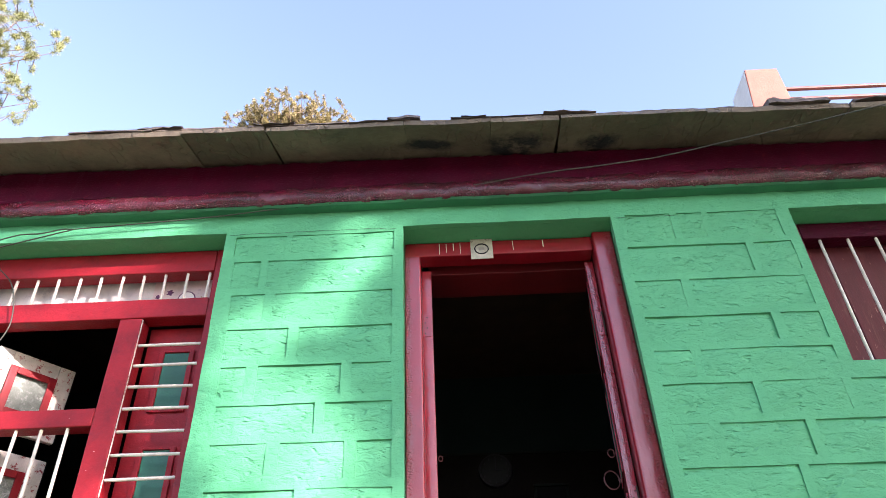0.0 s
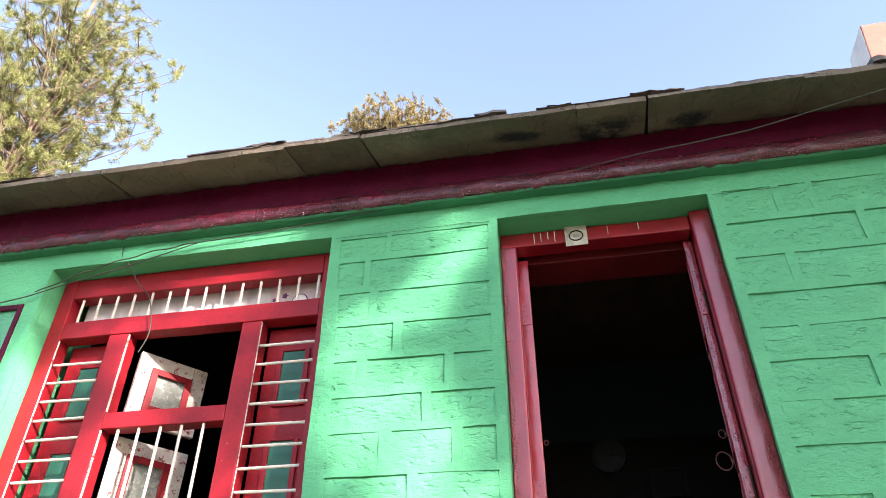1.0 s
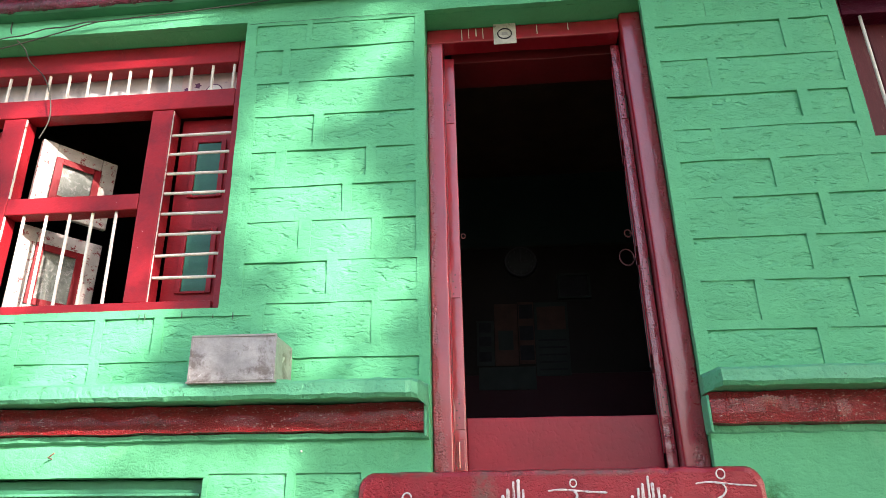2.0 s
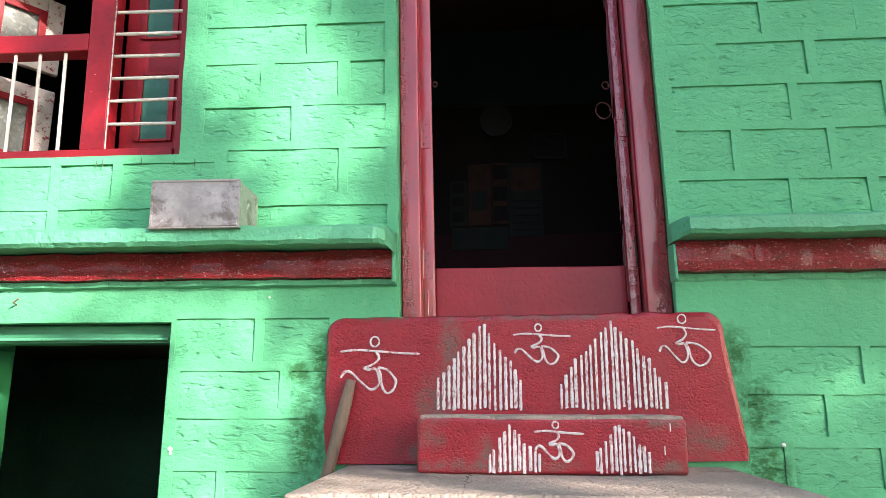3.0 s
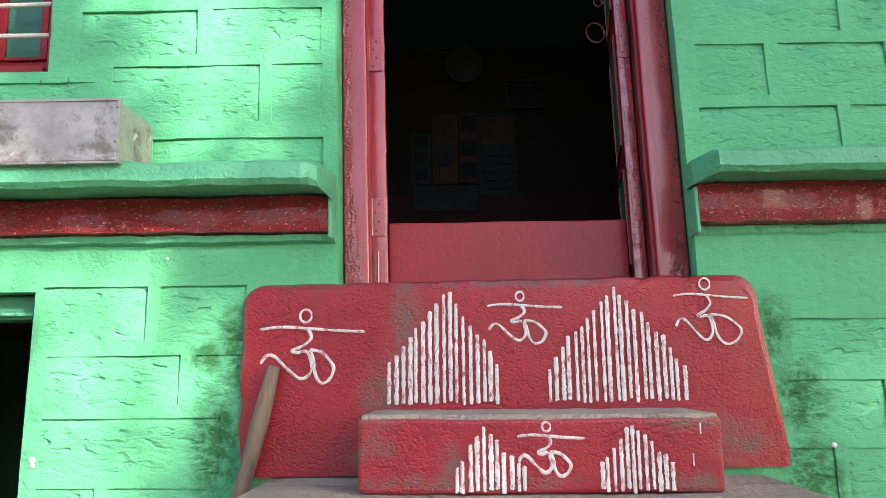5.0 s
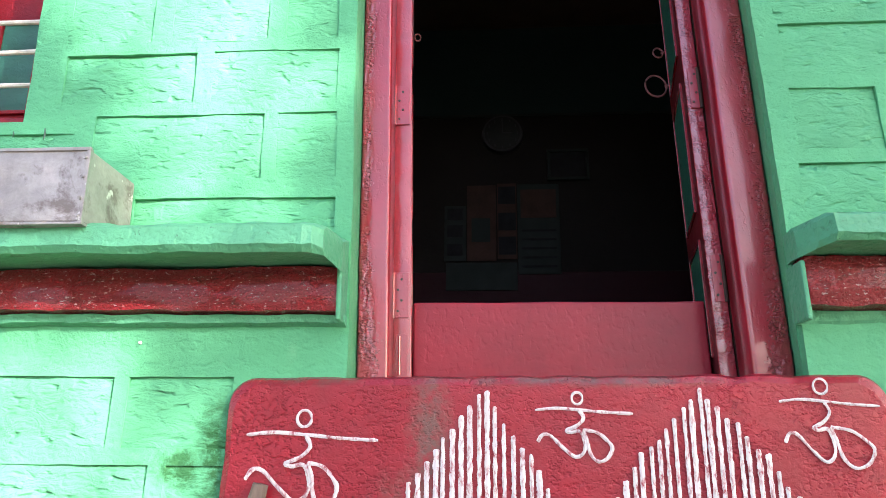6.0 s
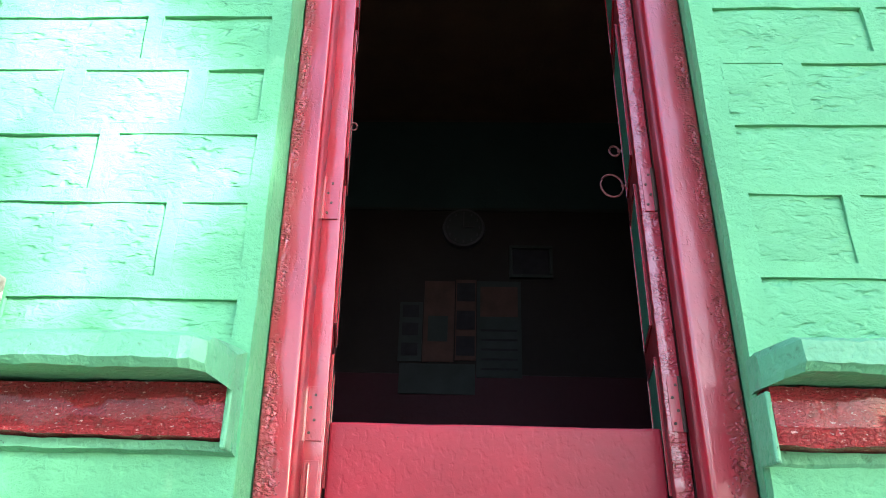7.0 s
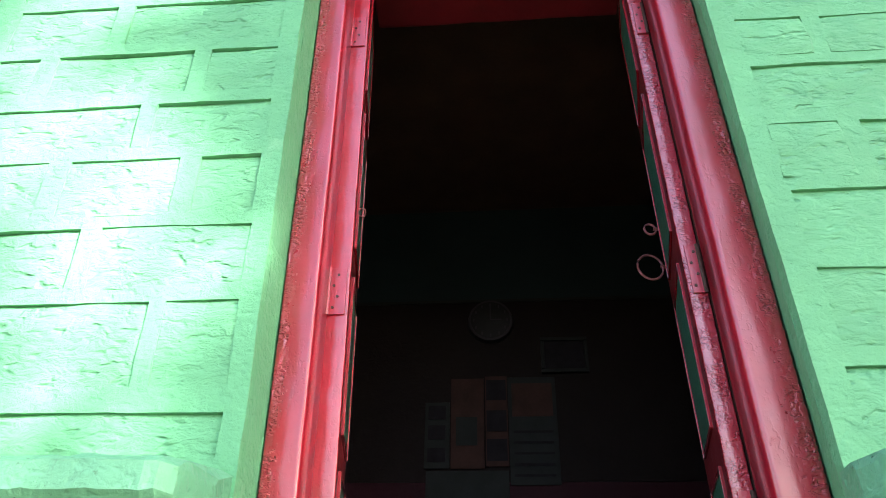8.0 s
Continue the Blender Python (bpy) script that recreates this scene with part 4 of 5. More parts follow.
                v.co.x, v.co.z = x + (v.co.x - x) * (0.72 + 0.28 * math.cos(n_ * q)), z + (v.co.z - z) * (0.72 + 0.28 * math.cos(n_ * q))
        part("printed_flower", bm, m, cl)


make_window()


def make_east_window():
    x0, x1, z0, z1 = 1.436, 2.745, 2.937, 3.752
    w = root("window_2", (x0 + x1) / 2, 0.15, z0, "maroon wooden window with closed shutters and white bars", "window", kind="structure")
    y0, y1 = 0.125, 0.215
    part("window_frame", box(x0, x0 + 0.075, y0, y1, z0, z1, 0.005, cuts=8, wob=0.003), mat_faded_maroon, w)
    part("window_frame", box(x1 - 0.07, x1, y0, y1, z0, z1, 0.005, cuts=8, wob=0.003), mat_maroon, w)
    part("window_frame", box(x0 + 0.077, x1 - 0.072, y0, y1, 3.66, z1, 0.005, cuts=8, wob=0.003), mat_maroon, w)
    part("window_sill", box(x0 + 0.077, x1 - 0.072, y0, y1, z0, z0 + 0.03, 0.004, cuts=8, wob=0.003), mat_maroon, w)
    for k in range(8):
        xx = 1.60 + k * 0.135
        bar(w, (xx, 0.145, 2.955), (xx, 0.145, 3.67))
    xs = 1.515
    while xs < 2.66:
        part("shutter_board", box(xs, xs + 0.135, 0.222 - 0.008 * (round(xs * 10) % 2), 0.25, 2.96, 3.67, 0.006, cuts=5, wob=0.003), mat_faded_maroon, w, "faded maroon upright board")
        xs += 0.141


make_east_window()


def make_west_panel():
    p = root("wall_panel", -3.7, 0.0, 2.36, "pale green board in a dark maroon wooden frame on the wall", "panel")
    a, b, c, d = WEST_PANEL
    part("board", box(a, b, 0.012, 0.028, c, d, 0.002), mat_ledge, p)
    part("frame_rail", box(b - 0.034, b - 0.002, -0.006, 0.011, c, d, 0.003), mat_maroon, p)
    part("frame_rail", box(a + 0.002, b - 0.036, -0.006, 0.011, d - 0.032, d, 0.003), mat_maroon, p)
    part("frame_rail", box(a + 0.002, b - 0.036, -0.006, 0.011, c, c + 0.03, 0.003), mat_maroon, p)


make_west_panel()


# ---- steps ----
def rounded_block(x0, x1, y0, y1, z0, z1, r, wob=0.008, cuts=48, taper=0.0):
    b = box(x0, x1, y0, y1, z0, z1, r, cuts=cuts, segments=4)
    for v in b.verts:
        if taper and v.co.z < (z0 + z1) / 2:
            v.co.x += taper * (1 if v.co.x > (x0 + x1) / 2 else -1)
        d = noise.noise_vector(v.co * 3.0) * wob + noise.noise_vector(v.co * 16.0) * wob * 0.6
        v.co += Vector((d.x, d.y * (0.25 if v.co.y < (y0 + y1) / 2 else 1), d.z))
    return b


BLOCK_Y, MID_Y, PLAT_Y = -0.79, -0.306, -0.022
block = root("lower_step", 0.045, -0.4, 0.0, "large red painted block step with white chalk patterns", "step")
block_face = part("block_body", rounded_block(-0.622, 0.712, BLOCK_Y, -0.004, 0.0, 1.086, 0.016), mat_step_red, block, "red painted body", lean=False)
part("block_top", rounded_block(-0.616, 0.706, BLOCK_Y + 0.006, -0.004, 1.066, 1.093, 0.010, 0.005), mat_concrete, block, "worn bare concrete tread", lean=False)
part("crack", tube([(-0.17 + 0.02 * noise.noise(Vector((k * 0.8, 3, 1))), BLOCK_Y + 0.012 + 0.034 * k, 1.0925) for k in range(15)], 0.0022, 5), mat_dark_wood, block, "dark crack across the tread", lean=False)
mid = root("middle_step", 0.085, -0.15, 1.093, "narrow red painted step with white stripes on the block", "step")
mid_face = part("step_body", rounded_block(-0.334, 0.502, MID_Y, -0.03, 1.094, 1.264, 0.012, 0.004), mat_step_red, mid, "red painted body", lean=False)
part("step_top", rounded_block(-0.328, 0.496, MID_Y + 0.004, -0.03, 1.25, 1.272, 0.008, 0.004), mat_concrete, mid, "worn bare concrete tread", lean=False)
plat = root("door_step", 0.02, 0.1, 1.09, "tall red painted door step with white chalk signs", "step")


def make_platform():
    """Face with well rounded upper corners, swept back to the doorway."""
    bm = bmesh.new()
    x0, x1, z0, z1, r = -0.704, 0.735, 1.096, 1.620, 0.062
    foot = 0.060                       # the east side splays outwards to its foot
    out = [(x0 + 0.01, z0)] + [(x1 + foot * (1 - k / 8) - 0.012 * (k == 0), z0 + 0.055 * k + 0.02 * (k == 0)) for k in range(9)]
    for k in range(1, 9):
        q = math.pi / 2 * k / 8
        out.append((x1 - r + r * math.cos(q), z1 + 0.012 - 1.2 * r + 1.2 * r * math.sin(q)))
    for k in range(30):
        out.append((x1 - r + (x0 + r - x1 + r) * (k + 1) / 31, z1 + 0.012 * (1 - (k + 1) / 31) + 0.008 * noise.noise(Vector((k * 0.7, 2, 5)))))
    for k in range(9):
        q = math.pi / 2 * k / 8
        out.append((x0 + r - r * math.sin(q), z1 - r + r * math.cos(q)))
    out += [(x0 + 0.006 * noise.noise(Vector((k * 0.9, 5, 1))), z1 - r - 0.055 * k) for k in range(1, 8)]
    for inset, y in ((0.02, PLAT_Y), (0.006, PLAT_Y + 0.008), (0.0, PLAT_Y + 0.022), (0.0, 0.012)):
        ring = []
        cx, cz = (x0 + x1) / 2, (z0 + z1) / 2
        for x, z in out:
            ring.append(bm.verts.new((x - inset * (1 if x > cx else -1), y + 0.004 * noise.noise(Vector((x * 9, z * 9, 1))), z - inset * (1 if z > cz else 0))))
        if y == PLAT_Y:
            bm.faces.new(ring)
        else:
            for k in range(len(ring)):
                bm.faces.new((prev[k], prev[(k + 1) % len(ring)], ring[(k + 1) % len(ring)], ring[k]))
        prev = ring
    face = part("step_face", bm, mat_step_red, plat, "red painted plaster face", lean=False)
    part("step_sill", box(-0.432, 0.595, 0.013, 0.30, 1.56, 1.618, 0.004, cuts=10, wob=0.003), mat_step_red, plat, lean=False)
    return face


plat_face = make_platform()


# ---- white painted signs ----
def ribbon(points, width, y, bm=None, thick=0.0012):
    """A brush stroke on an upright face: a flat band with soft ends along (x, z) points."""
    bm = bm or bmesh.new()
    pts = [Vector((p[0], 0, p[1])) for p in points]
    rows_ = []
    n = len(pts)
    for i, p in enumerate(pts):
        d = (pts[min(i + 1, n - 1)] - pts[max(i - 1, 0)]).normalized()
        s = Vector((-d.z, 0, d.x))
        wd = width * (0.47 + 0.16 * noise.noise(p * 45.0) + 0.12 * noise.noise(p * 170.0)) * (0.55 if i in (0, n - 1) else 1.0)
        a, b = p + s * wd, p - s * wd
        rows_.append([bm.verts.new((a.x, y, a.z)), bm.verts.new((p.x, y - thick, p.z)), bm.verts.new((b.x, y, b.z))])
    for r, q in zip(rows_, rows_[1:]):
        bm.faces.new((r[0], r[1], q[1], q[0]))
        bm.faces.new((r[1], r[2], q[2], q[1]))
    return bm


def curve(points, n=6):
    """Catmull-Rom through points."""
    P = [points[0]] + list(points) + [points[-1]]
    out = []
    for i in range(1, len(P) - 2):
        for k in range(n):
            t = k / n
            out.append(tuple(0.5 * ((2 * P[i][c]) + (P[i + 1][c] - P[i - 1][c]) * t + (2 * P[i - 1][c] - 5 * P[i][c] + 4 * P[i + 1][c] - P[i + 2][c]) * t * t
                                    + (3 * P[i][c] - P[i - 1][c] - 3 * P[i + 1][c] + P[i + 2][c]) * t ** 3) for c in (0, 1)))
    return out + [points[-1]]


def stripes(parent, y, xc, half, count, base, height, width, low=0.28, sharp=1.0, apex=0.0):
    """A peaked fan of upright white brush stripes."""
    for i in range(count):
        u = -1 + 2 * i / (count - 1)
        x = xc + u * half + rng.uniform(-0.0025, 0.0025)
        v = (u - apex) / (1 - apex) if u > apex else (apex - u) / (1 + apex)
        h = height * (low + (1 - low) * (1 - v) ** sharp) + rng.uniform(-0.006, 0.006)
        b = base + rng.uniform(-0.006, 0.006)
        pts = [(x + 0.0015 * noise.noise(Vector((x * 40, k, 3))), b + h * min(1.0, max(0.0, (k - 0.6) / 28.8))) for k in range(31)]
        part("stripe", ribbon(pts, width * rng.uniform(0.75, 1.12), y), mat_brushed, parent, lean=False, recalc=False)


def om_sign(parent, y, x, z, sx, sz, loop=1.0, width=0.0095):
    """The sacred syllable, brushed in white: headline, ring above it, the body with its tail, and the loop."""
    def put(pts):
        return [(x + sx * px, z + sz * pz) for px, pz in pts]
    bm = bmesh.new()
    ribbon(put(curve([(-0.617, 0.22), (-0.36, 0.245), (-0.05, 0.225), (0.25, 0.20), (0.60, 0.183)])), width * 0.85, y, bm)
    ribbon([(x - 0.087 * sx + 0.068 * sz * math.cos(q), z + 0.37 * sz + 0.075 * sz * math.sin(q)) for q in (2 * math.pi * k / 16 for k in range(17))], width * 0.72, y, bm)
    ribbon(put(curve([(-0.067, 0.22), (-0.017, 0.125), (-0.10, 0.033), (-0.233, -0.025), (-0.175, -0.05), (-0.067, -0.04), (-0.008, -0.18), (-0.037, -0.30),
                      (-0.14, -0.342), (-0.287, -0.233), (-0.433, -0.095), (-0.53, -0.08), (-0.596, -0.17)], 7)), width, y - 0.0006, bm)
    ribbon(put([(px * loop if px > 0 else px, pz) for px, pz in curve([(-0.033, -0.017), (0.108, -0.05), (0.21, -0.155), (0.246, -0.237), (0.196, -0.358), (0.108, -0.396), (0.04, -0.304), (0.008, -0.125), (-0.03, -0.02)], 7)]), width, y - 0.0012, bm)
    part("om_sign", bm, mat_brushed, parent, "white brushed sacred syllable", lean=False, recalc=False)


def flower(parent, y, x, z, s, turn, scrolls):
    """A four-petalled flower with scrolls, brushed in white."""
    def put(pts):
        return [(x + s * px, z + s * pz) for px, pz in pts]
    bm = bmesh.new()
    for k in range(4):
        a = math.radians(turn + 90 * k)
        pet = [(0, 0), (0.30, 0.25), (0.55, 0.24), (0.62, 0.10), (0.50, 0.0), (0.62, -0.10), (0.55, -0.24), (0.30, -0.25), (0, 0)]
        ribbon(put(curve([(px * math.cos(a) - pz * math.sin(a), px * math.sin(a) + pz * math.cos(a)) for px, pz in pet], 4)), 0.0066, y, bm)
    for pts in scrolls:
        ribbon(put(curve(pts, 5)), 0.0066, y, bm)
    part("flower_sign", bm, mat_brushed, parent, "white brushed flower with scrolls", lean=False, recalc=False)


yf = PLAT_Y - 0.005
stripes(plat_face, yf, -0.140, 0.147, 17, 1.287, 0.308, 0.0118, 0.36, 1.0, 0.07)
stripes(plat_face, yf, 0.331, 0.182, 21, 1.291, 0.309, 0.0112, 0.28, 0.85)
om_sign(plat_face, yf, -0.500, 1.440, 0.24, 0.24)
om_sign(plat_face, yf, 0.088, 1.513, 0.170, 0.170, 1.3, 0.0080)
om_sign(plat_face, yf, 0.598, 1.524, 0.168, 0.215, 1.85, 0.0074)
ym = MID_Y - 0.0025
stripes(mid_face, ym, -0.028, 0.079, 11, 1.101, 0.145, 0.0100, 0.34, 1.0, -0.25)
stripes(mid_face, ym, 0.304, 0.080, 12, 1.101, 0.152, 0.0098, 0.40, 1.0, -0.12)
om_sign(mid_face, ym, 0.112, 1.191, 0.127, 0.142, 1.35, 0.0085)
part("stripe", ribbon([(0.452, 1.225), (0.452, 1.25)], 0.007, ym), mat_brushed, mid_face, lean=False, recalc=False)
part("stripe", ribbon([(0.432, 1.155), (0.432, 1.182)], 0.006, ym), mat_brushed, mid_face, lean=False, recalc=False)
yb = BLOCK_Y - 0.0035
for xc, hw, top in ((-0.463, 0.125, 1.034), (-0.165, 0.12, 1.023), (0.166, 0.12, 1.012), (0.491, 0.122, 1.008)):
    stripes(block_face, yb, xc, hw, 13, 0.68, top - 0.68, 0.0115, 0.14)
flower(block_face, yb, -0.562, 1.000, 0.094, 4,
       ([(0.05, 0.05), (0.35, 0.42), (0.8, 0.62), (1.2, 0.60), (1.36, 0.42)], [(0.25, 0.30), (0.55, 0.42), (0.80, 0.40), (0.88, 0.24)],
        [(-0.05, -0.05), (-0.40, -0.40), (-0.52, -0.80), (-0.40, -1.05), (-0.28, -0.98)], [(0.05, -0.05), (0.36, -0.35), (0.42, -0.80), (0.20, -1.12), (-0.05, -1.10), (-0.10, -0.98)],
        [(0.40, -0.75), (0.30, -1.15), (-0.05, -1.30), (-0.25, -1.24)]))
flower(block_face, yb, 0.625, 0.980, 0.078, 28,
       ([(-0.25, 0.4), (-0.35, 0.85), (-0.05, 1.18), (0.40, 1.12), (0.60, 0.92)], [(-0.1, 0.5), (0.0, 0.82), (0.3, 0.92), (0.48, 0.78)],
        [(-0.3, -0.1), (-0.95, -0.55), (-1.15, -1.1), (-0.85, -1.55), (-0.45, -1.6), (-0.5, -1.42)], [(0.15, -0.4), (0.3, -1.0), (0.6, -1.4), (0.95, -1.45), (0.95, -1.22)]))

# ---- stick, steel box, cable ----
def make_stick():
    n = 18
    pts = [(-0.90 + 0.30 * k / n + 0.002 * math.sin(k * 0.9), -0.16 + 0.11 * k / n, 1.392 * k / n) for k in range(n + 1)]
    bm = tube(pts, [0.0225 + 0.0015 * math.sin(k * 1.7) - (0.004 if k == n else 0) for k in range(n + 1)], 12)
    for v in bm.verts:
        v.co += noise.noise_vector(v.co * 25) * 0.003
    ob = part("wooden_pole", bm, mat_wood, None, lean=False, smooth=True)
    tagged(ob, "weathered wooden pole leaning against the red step", "pole")


make_stick()


def make_steel_box():
    x0, x1, y0, y1, z0, z1 = -1.308, -0.984, -0.215, -0.012, 1.926, 2.098
    r_ = root("steel_box", (x0 + x1) / 2, -0.11, 1.918, "dented galvanised steel box on the green ledge", "box")
    b = box(x0, x1, y0, y1, z0, z1, 0.004, cuts=10, wob=0.004)
    body = part("box_body", b, mat_steel, r_)
    part("box_seam", box(x0 - 0.003, x0 + 0.006, y0 - 0.003, y0 + 0.008, z0, z1, 0.001), mat_steel, body)
    part("box_seam", box(x1 - 0.006, x1 + 0.003, y0 - 0.003, y0 + 0.008, z0, z1, 0.001), mat_steel, body)
    part("box_rim", box(x0 - 0.002, x1 + 0.002, y0 - 0.004, y0 + 0.006, z1 - 0.004, z1 + 0.004, 0.001), mat_steel, body)
    part("box_base", box(x0 - 0.006, x1 + 0.006, y0 - 0.006, y1, z0 - 0.006, z0, 0.001), mat_steel, body)
    for zz in (1.94, 1.98, 2.03, 2.075):
        for xx in (x0 + 0.006, x1 - 0.006):
            part("rivet", tube([(xx, y0 - 0.004, zz), (xx, y0 - 0.009, zz)], 0.004, 8), mat_steel, body)


make_steel_box()


def curve3(points, n=5):
    out = []
    for i in range(len(points) - 1):
        p0, p1, p2, p3 = (Vector(points[max(0, min(len(points) - 1, i + q))]) for q in (-1, 0, 1, 2))
        for k in range(n):
            t = k / n
            out.append(0.5 * (2 * p1 + (p2 - p0) * t + (2 * p0 - 5 * p1 + 4 * p2 - p3) * t * t + (3 * p1 - p0 - 3 * p2 + p3) * t ** 3))
    return out + [Vector(points[-1])]


def make_cable():
    key = [(-4.2, -0.03, 3.42), (-3.44, -0.03, 3.51), (-3.07, -0.03, 3.567), (-2.75, -0.03, 3.64), (-2.42, -0.03, 3.715), (-2.09, -0.03, 3.803), (-1.75, -0.03, 3.82), (-1.32, -0.04, 3.838),
           (-0.9, -0.05, 3.87), (-0.46, -0.06, 3.903), (-0.04, -0.08, 3.935), (0.36, -0.2, 3.893), (0.77, -0.22, 3.92), (1.18, -0.28, 3.96), (1.95, -0.4, 4.05), (3.2, -0.55, 4.2)]
    xs = []
    for a, b in zip(key, key[1:]):
        for k in range(8):
            t = k / 8
            xs.append(tuple(a[c] + (b[c] - a[c]) * t for c in range(3)))
    xs = [(x, y, z + 0.006 * noise.noise(Vector((x * 3, 0, 0)))) for x, y, z in xs]
    ob = part("cable", tube(xs, 0.0033, 6), mat_cable, None)
    tagged(ob, "thin dark electric cable slung under the eaves", "cable")
    pts = [(-2.09 - 0.045 * k, -0.034, 3.80 - 0.002 * k - 0.0004 * k * k + 0.006 * math.sin(k * 1.3)) for k in range(22)]
    tagged(part("wire", tube(pts, 0.0034, 6), mat_cable, None), "loose grey wire end hanging over the window", "wire")
    pts = curve3([(-2.57, -0.01, 3.90), (-2.575, 0.0, 3.80), (-2.50, 0.02, 3.715), (-2.47, 0.05, 3.645), (-2.40, 0.08, 3.57), (-2.352, 0.09, 3.452), (-2.334, 0.095, 3.325), (-2.37, 0.10, 3.22)])
    tagged(part("wire", tube(pts, 0.0034, 6), mat_cable, None), "curled wire hanging in front of the window", "wire")
    pts = [(-3.06 - 0.05 * math.sin(math.pi * k / 8), -0.012, 2.62 + 0.03 * k) for k in range(9)]
    tagged(part("wire", tube(pts, 0.003, 6), mat_cable, None), "short bent wire on the wall", "wire")


make_cable()


# ---- stable below ----
def make_stable():
    a, b, c, d = STABLE
    f = root("door_2", (a + b) / 2, 0.1, 0.0, "low dark green wooden doorway of the store below", "door", kind="structure")
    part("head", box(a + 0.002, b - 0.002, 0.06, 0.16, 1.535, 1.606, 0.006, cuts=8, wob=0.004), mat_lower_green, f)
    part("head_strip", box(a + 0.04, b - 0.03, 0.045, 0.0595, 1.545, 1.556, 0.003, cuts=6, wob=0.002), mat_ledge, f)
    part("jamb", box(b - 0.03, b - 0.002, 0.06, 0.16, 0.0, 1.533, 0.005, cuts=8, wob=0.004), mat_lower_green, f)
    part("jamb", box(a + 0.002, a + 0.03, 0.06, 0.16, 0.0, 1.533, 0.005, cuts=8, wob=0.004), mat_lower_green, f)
    leaf = part("door_leaf", box(a + 0.016, a + 0.05, 0.165, 0.41, 0.02, 1.53, 0.004), mat_leaf_green, f, "bright green door leaf folded inwards", lean=False)
    part("latch", tube([(a + 0.06, 0.33, 0.83), (a + 0.06, 0.45, 0.83)], 0.009, 8), mat_steel, leaf, "iron bolt", lean=False)
    part("latch_plate", box(a + 0.0505, a + 0.056, 0.34, 0.40, 0.80, 0.86, 0.001), mat_steel, leaf, lean=False)
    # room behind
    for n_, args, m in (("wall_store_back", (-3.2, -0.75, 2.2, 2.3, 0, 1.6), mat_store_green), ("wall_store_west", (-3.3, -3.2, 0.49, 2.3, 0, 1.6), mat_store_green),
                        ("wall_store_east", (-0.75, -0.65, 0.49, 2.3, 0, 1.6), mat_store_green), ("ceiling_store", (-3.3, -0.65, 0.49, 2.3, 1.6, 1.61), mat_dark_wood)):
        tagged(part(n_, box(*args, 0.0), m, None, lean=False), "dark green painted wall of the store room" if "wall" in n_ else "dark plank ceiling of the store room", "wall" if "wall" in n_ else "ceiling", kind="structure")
    crate = root("wooden_crate", -1.9, 0.75, 0.0, "old slatted wooden crate with a worn lid in the store", "crate")
    part("lid", box(-2.35, -1.62, 0.45, 1.05, 0.55, 0.575, 0.004, cuts=8, wob=0.006), mat_dark_wood, crate, lean=False)
    for k in range(14):
        part("slat", box(-2.33 + k * 0.05, -2.30 + k * 0.05, 0.47, 0.485, 0.02, 0.548, 0.003), mat_dark_wood, crate, lean=False)
    for k in range(12):
        part("slat", box(-1.650, -1.635, 0.47 + k * 0.048, 0.50 + k * 0.048, 0.02, 0.548, 0.003), mat_dark_wood, crate, lean=False)
    for x in (-2.33, -1.68):
        for y in (0.50, 1.0):
            part("crate_post", box(x, x + 0.03, y, y + 0.03, 0, 0.548, 0.003), mat_dark_wood, crate, lean=False)
    brd = part("plank", box(-2.22, -1.80, 0.28, 0.43, 0.545, 0.575, 0.004, cuts=6, wob=0.006), mat_wood, None, lean=False)
    tagged(brd, "dusty worn plank on a stack of bricks in the store doorway", "plank")
    for k in range(6):
        bk = part("brick", box(-2.18, -1.95, 0.29, 0.40, 0.004 + k * 0.09, 0.092 + k * 0.09, 0.006), mat_post, None, lean=False)
        tagged(bk, "loose red-brown brick stacked in the store doorway", "brick", "stack of bricks")


make_stable()


